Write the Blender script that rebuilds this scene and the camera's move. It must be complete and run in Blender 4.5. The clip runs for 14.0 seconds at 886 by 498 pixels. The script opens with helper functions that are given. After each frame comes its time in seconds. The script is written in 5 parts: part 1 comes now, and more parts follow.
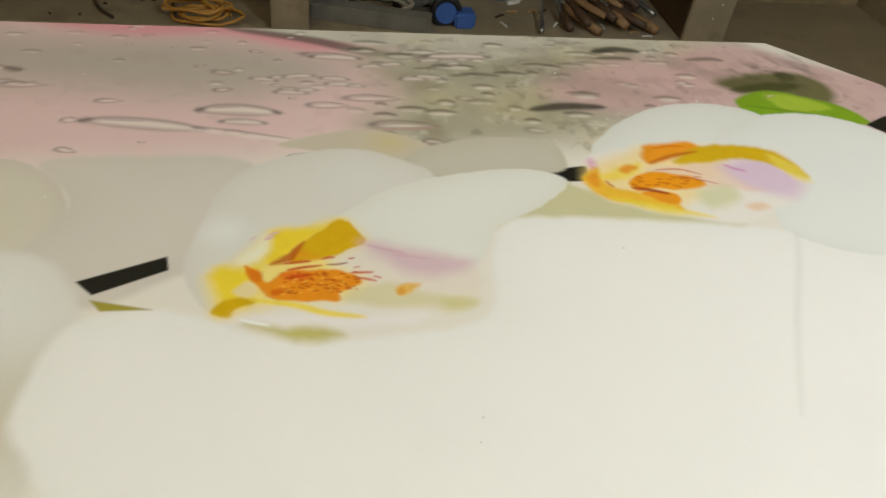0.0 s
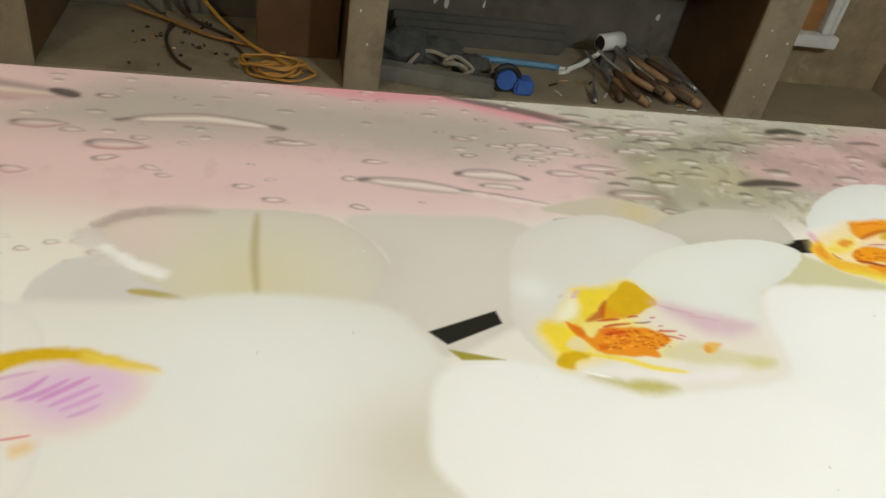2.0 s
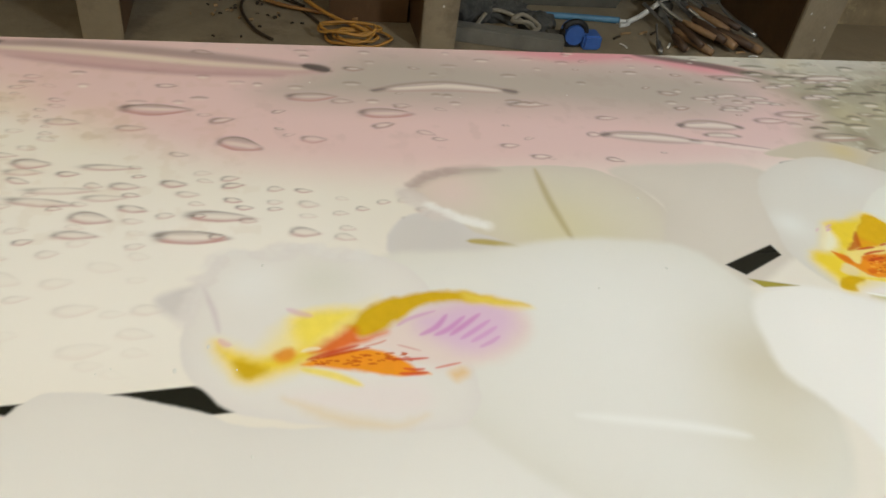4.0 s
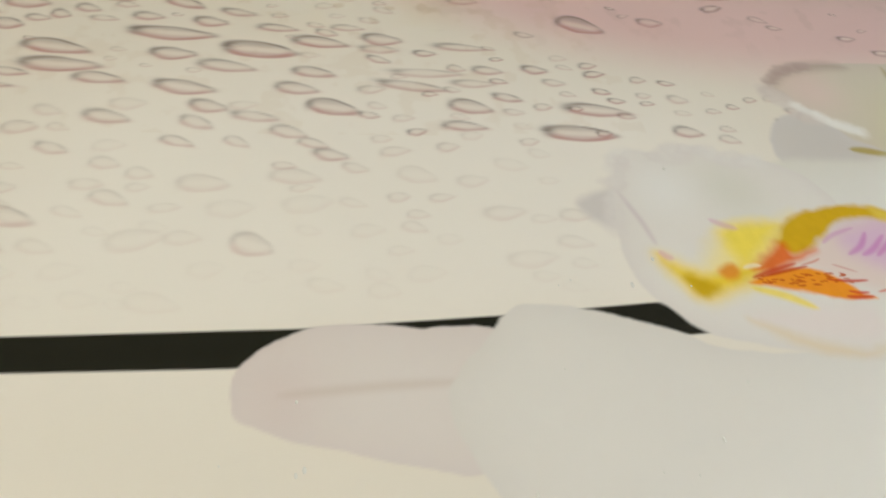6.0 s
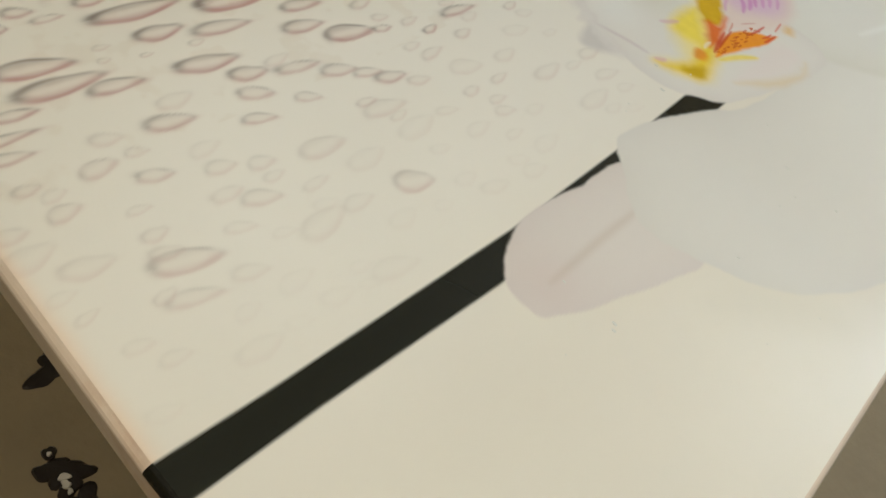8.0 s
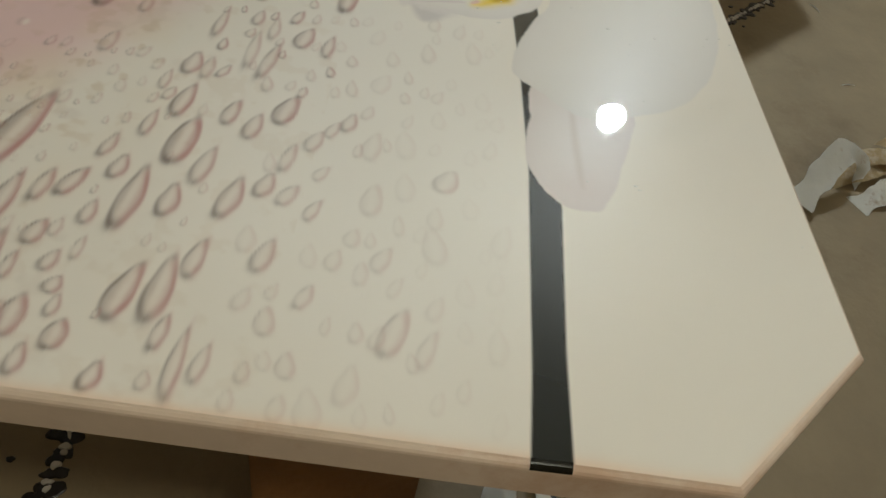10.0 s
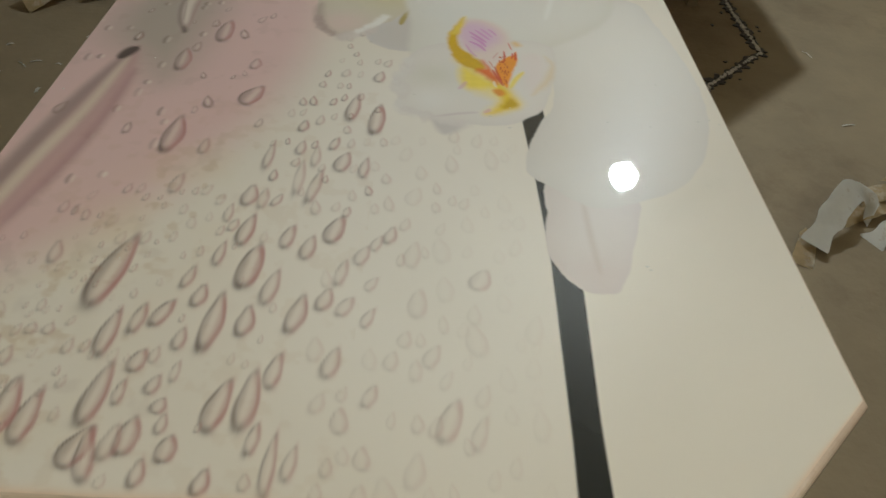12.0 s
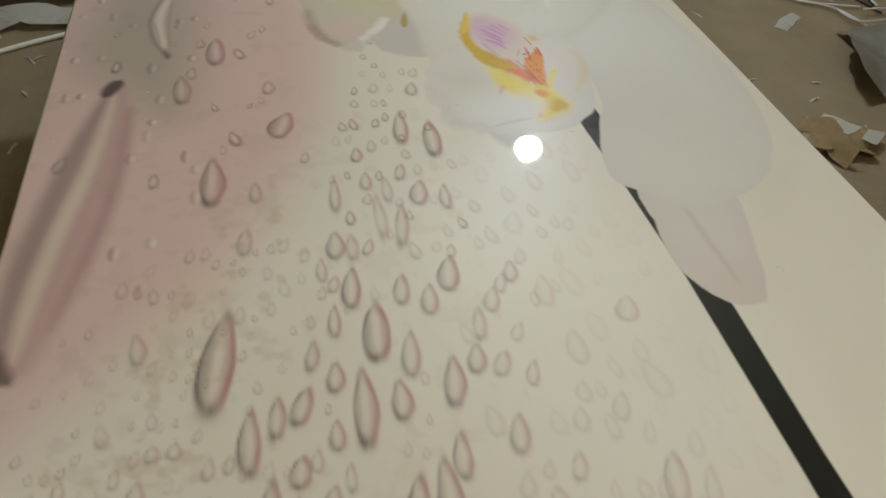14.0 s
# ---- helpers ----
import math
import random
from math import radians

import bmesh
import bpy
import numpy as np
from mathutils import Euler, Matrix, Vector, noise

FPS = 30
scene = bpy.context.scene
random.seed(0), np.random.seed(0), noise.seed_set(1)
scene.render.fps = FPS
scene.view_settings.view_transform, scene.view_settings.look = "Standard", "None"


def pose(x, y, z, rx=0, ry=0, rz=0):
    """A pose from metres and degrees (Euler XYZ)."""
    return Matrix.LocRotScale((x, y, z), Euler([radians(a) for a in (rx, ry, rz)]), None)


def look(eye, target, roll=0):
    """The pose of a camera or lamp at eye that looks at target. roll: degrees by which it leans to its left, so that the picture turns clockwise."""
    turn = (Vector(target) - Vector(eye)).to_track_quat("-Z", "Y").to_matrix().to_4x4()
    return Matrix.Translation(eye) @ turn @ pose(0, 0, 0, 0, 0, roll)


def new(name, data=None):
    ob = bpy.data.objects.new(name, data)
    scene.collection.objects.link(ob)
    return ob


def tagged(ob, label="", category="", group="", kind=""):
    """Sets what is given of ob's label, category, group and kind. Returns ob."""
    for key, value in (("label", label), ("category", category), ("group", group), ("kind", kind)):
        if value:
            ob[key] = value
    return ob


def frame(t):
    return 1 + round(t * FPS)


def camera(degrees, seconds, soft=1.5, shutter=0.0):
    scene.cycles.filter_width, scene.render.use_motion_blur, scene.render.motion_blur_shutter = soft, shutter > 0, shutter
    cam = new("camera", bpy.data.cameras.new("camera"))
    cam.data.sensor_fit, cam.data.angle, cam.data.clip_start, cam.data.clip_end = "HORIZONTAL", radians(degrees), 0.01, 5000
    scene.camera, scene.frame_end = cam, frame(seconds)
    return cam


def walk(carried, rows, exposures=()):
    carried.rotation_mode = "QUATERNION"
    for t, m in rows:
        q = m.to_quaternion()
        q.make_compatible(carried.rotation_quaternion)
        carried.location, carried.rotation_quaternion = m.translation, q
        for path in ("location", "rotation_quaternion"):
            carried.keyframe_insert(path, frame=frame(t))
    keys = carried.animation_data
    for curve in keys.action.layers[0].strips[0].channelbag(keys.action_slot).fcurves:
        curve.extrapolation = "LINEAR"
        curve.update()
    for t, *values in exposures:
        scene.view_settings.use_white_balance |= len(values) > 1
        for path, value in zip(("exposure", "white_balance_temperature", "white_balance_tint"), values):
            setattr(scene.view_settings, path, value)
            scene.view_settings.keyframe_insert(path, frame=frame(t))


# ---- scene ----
cam = camera(60.0, 14.0)
PATH = [
    (0, (-0.131, 0.125, 1.199), (0.228, 1.595, -0.109), 7.8),
    (0.5, (-0.195, 0.053, 1.207), (0.353, 1.534, -0.021), 8.6),
    (1, (-0.263, 0.039, 1.205), (0.268, 1.558, 0.017), 11.0),
    (1.5, (-0.359, 0.08, 1.199), (0.107, 1.643, 0.042), 11.3),
    (2, (-0.448, 0.13, 1.2), (0.002, 1.678, 0.015), 11.4),
    (2.2, (-0.473, 0.148, 1.2), (-0.022, 1.693, 0.013), 10.8),
    (4.3, (-0.76, 0.105, 1.203), (-0.322, 1.557, -0.101), 8.9),
    (4.4, (-0.733, 0.108, 1.194), (-0.377, 1.564, -0.13), 9.0),
    (4.5, (-0.789, 0.1, 1.195), (-0.397, 1.542, -0.134), 8.5),
    (5, (-0.858, 0.089, 1.186), (-0.499, 1.482, -0.203), 9.4),
    (5.5, (-0.953, 0.128, 1.174), (-0.558, 1.458, -0.267), 13.4),
    (6, (-1.063, 0.217, 1.155), (-0.628, 1.444, -0.363), 13.8),
    (6.5, (-1.129, 0.265, 1.141), (-0.575, 1.379, -0.426), 15.9),
    (7, (-1.234, 0.243, 1.092), (-0.432, 1.387, -0.339), 13.5),
    (7.5, (-1.341, 0.326, 1.13), (-0.328, 1.045, -0.438), 21.3),
    (8, (-1.381, 0.358, 1.126), (-0.236, 0.933, -0.409), 23.0),
    (8.2, (-1.395, 0.372, 1.115), (-0.17, 0.978, -0.345), 18.6),
    (10.3, (-1.568, 0.6, 1.182), (-0.193, 0.432, -0.261), 11.7),
    (10.4, (-1.574, 0.6, 1.193), (-0.203, 0.46, -0.256), 11.1),
    (10.5, (-1.567, 0.604, 1.188), (-0.18, 0.447, -0.244), 11.2),
    (11, (-1.581, 0.608, 1.206), (-0.14, 0.527, -0.178), 6.4),
    (11.5, (-1.585, 0.606, 1.225), (-0.115, 0.533, -0.129), 4.6),
    (12, (-1.584, 0.609, 1.237), (-0.089, 0.547, -0.089), 3.9),
    (12.5, (-1.587, 0.615, 1.251), (-0.06, 0.571, -0.041), 2.9),
    (13, (-1.572, 0.648, 1.235), (-0.062, 0.518, -0.07), 4.2),
    (13.5, (-1.529, 0.734, 1.224), (-0.049, 0.497, -0.1), 4.8),
    (14, (-1.468, 0.829, 1.21), (-0.046, 0.421, -0.136), 5.4),
]
walk(cam, [(t, look(eye, target, roll)) for t, eye, target, roll in PATH],
     [(0, 0.26, 6800, 13), (1, 0.32, 6800, 13), (1.5, 0.46, 6700, 13), (2, 0.58, 6500, 13), (4.5, 0.5, 6350, 15), (5, 0.42, 6320, 15), (5.5, 0.39, 6300, 15), (7.5, 0.25, 6250, 13),
      (8, 0.27, 6250, 13), (10.4, -0.15, 6250, 12), (12.5, -0.2, 6300, 12), (14, -0.17, 6350, 12)])

# ---- world, lamp and exposure ----
world = bpy.data.worlds.new("room_world")
scene.world = world
world.use_nodes = True
world.node_tree.nodes["Background"].inputs[0].default_value = (0.9, 0.95, 1.0, 1)
world.node_tree.nodes["Background"].inputs[1].default_value = 0.02
LAMP = (1.19, -0.285, 2.24)
LAMP_STRENGTH = 620.0
# unseen warm fill light, added to brighten the table's west end
WEST_FILL = (-1.90, 0.30, 2.15)
FILL_STRENGTH = 235.0
TOP = 0.75          # height of the table's surface
X0, X1, Y0, Y1 = -1.321, 0.645, 0.240, 1.061   # table outline
CUT = 0.118         # its cut corners
SKEW = 0.014        # the west end runs a little askew


# ---- materials ----
def lin(r, g, b):
    return tuple((c / 255 / 12.92) if c < 10 else ((c / 255 + 0.055) / 1.055) ** 2.4 for c in (r, g, b))


def material(name, color, rough=0.6, metal=0.0, vary=0.25, scale=6.0, stain=None, stain_at=0.55, bump=0.15, bump_scale=60.0, coat=0.0, emit=0.0, island=0.0):
    m = bpy.data.materials.new(name)
    m.use_nodes = True
    nt = m.node_tree
    b = nt.nodes["Principled BSDF"]
    b.inputs["Roughness"].default_value = rough
    b.inputs["Metallic"].default_value = metal
    b.inputs["Coat Weight"].default_value = coat
    tc = nt.nodes.new("ShaderNodeTexCoord")
    n1 = nt.nodes.new("ShaderNodeTexNoise")
    n1.inputs["Scale"].default_value = scale
    n1.inputs["Detail"].default_value = 7
    n1.inputs["Roughness"].default_value = 0.65
    nt.links.new(tc.outputs["Object"], n1.inputs["Vector"])
    ramp = nt.nodes.new("ShaderNodeMapRange")
    ramp.inputs[1].default_value, ramp.inputs[2].default_value = 0.3, 0.7
    ramp.inputs[3].default_value, ramp.inputs[4].default_value = 1 - vary, 1 + vary
    nt.links.new(n1.outputs["Fac"], ramp.inputs[0])
    mul = nt.nodes.new("ShaderNodeVectorMath")
    mul.operation = "MULTIPLY"
    mul.inputs[0].default_value = color
    nt.links.new(ramp.outputs[0], mul.inputs[1])
    out = mul.outputs[0]
    if stain:
        n2 = nt.nodes.new("ShaderNodeTexNoise")
        n2.inputs["Scale"].default_value = scale * 0.35
        n2.inputs["Detail"].default_value = 9
        n2.inputs["Roughness"].default_value = 0.7
        nt.links.new(tc.outputs["Object"], n2.inputs["Vector"])
        r2 = nt.nodes.new("ShaderNodeMapRange")
        r2.inputs[1].default_value, r2.inputs[2].default_value = stain_at, stain_at + 0.1
        nt.links.new(n2.outputs["Fac"], r2.inputs[0])
        mix = nt.nodes.new("ShaderNodeMix")
        mix.data_type = "RGBA"
        nt.links.new(r2.outputs[0], mix.inputs[0])
        nt.links.new(out, mix.inputs[6])
        mix.inputs[7].default_value = (*stain, 1)
        out = mix.outputs[2]
    nt.links.new(out, b.inputs["Base Color"])
    if bump:
        n3 = nt.nodes.new("ShaderNodeTexNoise")
        n3.inputs["Scale"].default_value = bump_scale
        n3.inputs["Detail"].default_value = 5
        nt.links.new(tc.outputs["Object"], n3.inputs["Vector"])
        bp = nt.nodes.new("ShaderNodeBump")
        bp.inputs["Strength"].default_value = bump
        bp.inputs["Distance"].default_value = 0.01
        nt.links.new(n3.outputs["Fac"], bp.inputs["Height"])
        nt.links.new(bp.outputs[0], b.inputs["Normal"])
    if emit:
        b.inputs["Emission Color"].default_value = (*color, 1)
        b.inputs["Emission Strength"].default_value = emit
    return m


def print_material():
    """Printed picture under a poured, glossy clear resin."""
    m = bpy.data.materials.new("resin_print")
    m.use_nodes = True
    nt = m.node_tree
    b = nt.nodes["Principled BSDF"]
    col = nt.nodes.new("ShaderNodeVertexColor")
    col.layer_name = "ink"
    tc = nt.nodes.new("ShaderNodeTexCoord")
    fine = nt.nodes.new("ShaderNodeTexNoise")
    fine.inputs["Scale"].default_value, fine.inputs["Detail"].default_value = 3.0, 3
    nt.links.new(tc.outputs["Object"], fine.inputs["Vector"])
    rng = nt.nodes.new("ShaderNodeMapRange")
    rng.inputs[1].default_value, rng.inputs[2].default_value = 0.25, 0.75
    rng.inputs[3].default_value, rng.inputs[4].default_value = 0.99, 1.01
    nt.links.new(fine.outputs["Fac"], rng.inputs[0])
    mul = nt.nodes.new("ShaderNodeVectorMath")
    mul.operation = "MULTIPLY"
    nt.links.new(col.outputs["Color"], mul.inputs[0])
    nt.links.new(rng.outputs[0], mul.inputs[1])
    nt.links.new(mul.outputs[0], b.inputs["Base Color"])
    b.inputs["Roughness"].default_value = 0.30
    b.inputs["Specular IOR Level"].default_value = 0.032
    b.inputs["Coat Weight"].default_value = 1.0
    b.inputs["Coat Roughness"].default_value = 0.014
    b.inputs["Coat IOR"].default_value = 1.5
    wave = nt.nodes.new("ShaderNodeTexNoise")
    wave.inputs["Scale"].default_value, wave.inputs["Detail"].default_value = 9.0, 2
    nt.links.new(tc.outputs["Object"], wave.inputs["Vector"])
    bp = nt.nodes.new("ShaderNodeBump")
    bp.inputs["Strength"].default_value, bp.inputs["Distance"].default_value = 0.05, 0.004
    nt.links.new(wave.outputs["Fac"], bp.inputs["Height"])
    nt.links.new(bp.outputs[0], b.inputs["Coat Normal"])
    return m


CONCRETE = material("floor_concrete", lin(142, 125, 97), 0.75, vary=0.16, scale=3.0, stain=lin(124, 106, 80), stain_at=0.56, bump=0.2, bump_scale=40)
PLASTER = material("dirty_plaster", lin(140, 123, 97), 0.85, vary=0.2, scale=4.0, stain=lin(118, 100, 74), bump=0.3, bump_scale=30)
BACKWALL = material("grey_plaster", lin(100, 92, 77), 0.85, vary=0.22, scale=5.0, stain=lin(80, 72, 58), bump=0.3, bump_scale=30)
STAINED = material("ochre_stained_plaster", lin(146, 126, 94), 0.85, vary=0.3, scale=6.0, stain=lin(208, 186, 136), stain_at=0.52, bump=0.4, bump_scale=30)
FRONTS = material("tan_painted_edge", lin(140, 125, 100), 0.7, vary=0.15, scale=7.0, stain=lin(120, 104, 82), bump=0.2)
DARKWOOD = material("dark_brown_wood", lin(88, 61, 34), 0.55, vary=0.3, scale=5.0, bump=0.15)
CEILING = material("ceiling_paint", lin(196, 188, 172), 0.9, vary=0.06, scale=2.0, bump=0.1)
EDGE = material("resin_edge", lin(224, 205, 187), 0.25, vary=0.08, scale=9.0, stain=lin(212, 182, 158), coat=0.6, bump=0.08, bump_scale=25)
RIM = material("resin_rim", lin(240, 206, 168), 0.12, vary=0.06, scale=14.0, coat=1.0, bump=0.05)
BLACKINK = material("black_ink", lin(26, 27, 20), 0.2, vary=0.1, scale=12, coat=1.0, bump=0)
PRINT = print_material()
SUPPORT = material("support_wood", lin(140, 100, 58), 0.6, vary=0.25, scale=8.0, bump=0.2)
PAPER = material("waste_paper", lin(226, 220, 204), 0.7, vary=0.08, scale=20, stain=lin(186, 160, 120), stain_at=0.6, bump=0.2)
BLACKDRIP = material("black_resin_drip", lin(34, 26, 20), 0.3, vary=0.3, scale=20, bump=0.3)
WHITEDRIP = material("white_resin_drip", lin(205, 198, 184), 0.3, vary=0.1, scale=20, bump=0.3)
GLASS_BULB = material("lit_bulb", (0.86, 1.0, 1.08), 0.4, vary=0.0, bump=0, emit=LAMP_STRENGTH)
FILL_BULB = material("lit_fill_bulb", (0.98, 0.95, 0.75), 0.4, vary=0.0, bump=0, emit=FILL_STRENGTH)
WHITEPLASTIC = material("white_plastic", lin(214, 210, 200), 0.4, vary=0.06, scale=20, bump=0.05)
BLACKRUBBER = material("black_rubber", lin(30, 28, 26), 0.5, vary=0.2, scale=20, bump=0.1)


# ---- building helpers ----
def mesh_of(bm, name, mat, smooth=False):
    me = bpy.data.meshes.new(name)
    bm.normal_update()
    bm.to_mesh(me)
    bm.free()
    me.materials.append(mat)
    if smooth:
        me.polygons.foreach_set("use_smooth", [True] * len(me.polygons))
    return me


def part(name, bm, mat, parent=None, label="", smooth=False):
    ob = new(name, mesh_of(bm, name, mat, smooth))
    if parent:
        ob.parent = parent
    return tagged(ob, label)


def empty(name, place, label, category, group="", kind=""):
    ob = new(name)
    ob.location = place
    return tagged(ob, label, category, group, kind)


def box(x0, x1, y0, y1, z0, z1, bevel=0.0, bm=None):
    own = bmesh.new()
    bmesh.ops.create_cube(own, size=1)
    for v in own.verts:
        v.co = (x0 + (v.co.x + 0.5) * (x1 - x0), y0 + (v.co.y + 0.5) * (y1 - y0), z0 + (v.co.z + 0.5) * (z1 - z0))
    if bevel:
        bmesh.ops.bevel(own, geom=own.edges[:], offset=bevel, segments=2, affect="EDGES")
    if bm is None:
        return own
    me = bpy.data.meshes.new("tmp")
    own.to_mesh(me)
    own.free()
    bm.from_mesh(me)
    bpy.data.meshes.remove(me)
    return bm


def prism(outline, z0, z1, bevel=0.0):
    bm = bmesh.new()
    low = [bm.verts.new((x, y, z0)) for x, y in outline]
    high = [bm.verts.new((x, y, z1)) for x, y in outline]
    n = len(outline)
    bm.faces.new(low[::-1])
    top = bm.faces.new(high)
    for i in range(n):
        bm.faces.new((low[i], low[(i + 1) % n], high[(i + 1) % n], high[i]))
    if bevel:
        bmesh.ops.bevel(bm, geom=list(top.edges), offset=bevel, segments=4, affect="EDGES", profile=0.5)
    return bm


def tube(points, radius, sides=8, bm=None, taper=None):
    """A round rod along points."""
    bm = bm or bmesh.new()
    pts = [Vector(p) for p in points]
    rings = []
    for i, p in enumerate(pts):
        along = (pts[min(i + 1, len(pts) - 1)] - pts[max(i - 1, 0)]).normalized()
        side = along.cross(Vector((0, 0, 1)) if abs(along.z) < 0.9 else Vector((1, 0, 0))).normalized()
        up = side.cross(along)
        r = radius * (taper[i] if taper else 1)
        rings.append([bm.verts.new(p + r * (math.cos(a) * side + math.sin(a) * up)) for a in (2 * math.pi * k / sides for k in range(sides))])
    for a, b in zip(rings, rings[1:]):
        for k in range(sides):
            bm.faces.new((a[k], a[(k + 1) % sides], b[(k + 1) % sides], b[k]))
    bm.faces.new(rings[0])
    bm.faces.new(rings[-1][::-1])
    bmesh.ops.recalc_face_normals(bm, faces=bm.faces[:])
    return bm


def spline(points, steps=8, closed=False):
    """Catmull-Rom curve through points."""
    p = np.array(points, float)
    n = len(p)
    out = []
    for i in range(n if closed else n - 1):
        a, b, c, d = (p[(i + k) % n] if closed else p[min(max(i + k, 0), n - 1)] for k in (-1, 0, 1, 2))
        for s in np.arange(steps) / steps:
            out.append(0.5 * (2 * b + (c - a) * s + (2 * a - 5 * b + 4 * c - d) * s ** 2 + (3 * b - a - 3 * c + d) * s ** 3))
    if not closed:
        out.append(p[-1])
    return np.array(out)


# ---- the printed picture: a painter on a fine grid ----
def steps_of(lo, hi, fine, a, b):
    """Grid lines from lo to hi, step a within the fine stretches and b elsewhere."""
    out, x = [], lo
    while x < hi - 0.3 * a:
        out.append(x)
        x += a if any(p <= x < q for p, q in fine) else b
    return np.array(out + [hi])


INSET = 0.0050
GX = steps_of(X0 + INSET, X1 - INSET, ((-0.80, -0.52), (-0.22, 0.03), (0.14, 0.42)), 0.0011, 0.0017)
GY = steps_of(Y0 + INSET, Y1 - INSET, ((0.44, 0.66), (0.69, 0.80)), 0.0011, 0.0017)
PX, PY = np.meshgrid(GX, GY)
INK = np.zeros(PX.shape + (3,))
rng = np.random.default_rng(7)


def smooth(e0, e1, v):
    s = np.clip((v - e0) / (e1 - e0), 0, 1)
    return s * s * (3 - 2 * s)


def cloud(cell, seed):
    """Smooth random field over the grid, about 0 to 1."""
    r = np.random.default_rng(seed)
    total, amp = 0, 0
    for k, a in ((1, 1.0), (2, 0.5), (4, 0.25)):
        g = r.random((int(1.2 / cell * k) + 3, int(2.4 / cell * k) + 3))
        u, v = (PX - X0) / cell * k, (PY - Y0) / cell * k
        i, j = u.astype(int), v.astype(int)
        fu, fv = u - i, v - j
        fu, fv = fu * fu * (3 - 2 * fu), fv * fv * (3 - 2 * fv)
        total = total + a * ((g[j, i] * (1 - fu) + g[j, i + 1] * fu) * (1 - fv) + (g[j + 1, i] * (1 - fu) + g[j + 1, i + 1] * fu) * fv)
        amp += a
    return total / amp


def window(x0, x1, y0, y1):
    i0, i1 = np.searchsorted(GX, (x0, x1))
    j0, j1 = np.searchsorted(GY, (y0, y1))
    return slice(j0, j1), slice(i0, i1)


def lay(w, alpha, color):
    INK[w] += alpha[..., None] * (np.array(lin(*color)) - INK[w])


RAGGED = [1.0]      # how uneven the printed outlines run
DRIFT = np.stack([cloud(0.014, 41) - 0.5, cloud(0.014, 42) - 0.5])


def signed(poly, w, even=False):
    """Distance to a closed outline, positive inside."""
    x, y = PX[w], PY[w]
    if not even:
        x, y = x + 0.0035 * RAGGED[0] * DRIFT[0][w], y + 0.0035 * RAGGED[0] * DRIFT[1][w]
    inside, best = np.zeros(x.shape, bool), np.full(x.shape, 9.0)
    for (ax, ay), (bx, by) in zip(poly, np.roll(poly, -1, 0)):
        dx, dy = bx - ax, by - ay
        s = np.clip(((x - ax) * dx + (y - ay) * dy) / (dx * dx + dy * dy + 1e-12), 0, 1)
        best = np.minimum(best, (x - ax - s * dx) ** 2 + (y - ay - s * dy) ** 2)
        if ay != by:
            inside ^= ((ay > y) != (by > y)) & (x < ax + (y - ay) * dx / (dy or 1))
    return np.where(inside, 1, -1) * np.sqrt(best)


def shape(points, color, soft=0.002, opacity=1.0, rim=None, rim_width=0.02, rim_opacity=0.5, core=None, sharp=False):
    """A soft-edged patch; rim: a second colour along its edge; core: (x, y, radius, colour, opacity) tints inside it."""
    poly = np.array(points) if sharp else spline(points, 6, True)
    w = window(poly[:, 0].min() - 2 * soft, poly[:, 0].max() + 2 * soft, poly[:, 1].min() - 2 * soft, poly[:, 1].max() + 2 * soft)
    if PX[w].size == 0:
        return
    d = signed(poly, w, sharp)
    a = smooth(-soft, soft, d) * opacity
    under = INK[w].copy()
    lay(w, np.ones_like(a), color)
    if rim:
        lay(w, rim_opacity * np.exp(-np.maximum(d, 0) / rim_width), rim)
    for cx, cy, r, c, o in core or ():
        lay(w, o * np.exp(-((PX[w] - cx) ** 2 + (PY[w] - cy) ** 2) / r ** 2), c)
    INK[w] = under + a[..., None] * (INK[w] - under)


def stroke(points, width, color, opacity=1.0, soft=0.0015, taper=True):
    """A brush line through points."""
    line = spline(points, 6)
    m = width + 3 * soft
    w = window(line[:, 0].min() - m, line[:, 0].max() + m, line[:, 1].min() - m, line[:, 1].max() + m)
    x, y = PX[w], PY[w]
    if x.size == 0:
        return
    best, where = np.full(x.shape, 9.0), np.zeros(x.shape)
    n = len(line) - 1
    for k, ((ax, ay), (bx, by)) in enumerate(zip(line, line[1:])):
        dx, dy = bx - ax, by - ay
        s = np.clip(((x - ax) * dx + (y - ay) * dy) / (dx * dx + dy * dy + 1e-12), 0, 1)
        d = np.hypot(x - ax - s * dx, y - ay - s * dy)
        where = np.where(d < best, (k + s) / n, where)
        best = np.minimum(best, d)
    half = width / 2 * (np.sqrt(np.clip(4 * where * (1 - where), 0.02, 1)) if taper else 1)
    lay(w, opacity * smooth(half + soft, half - soft, best), color)


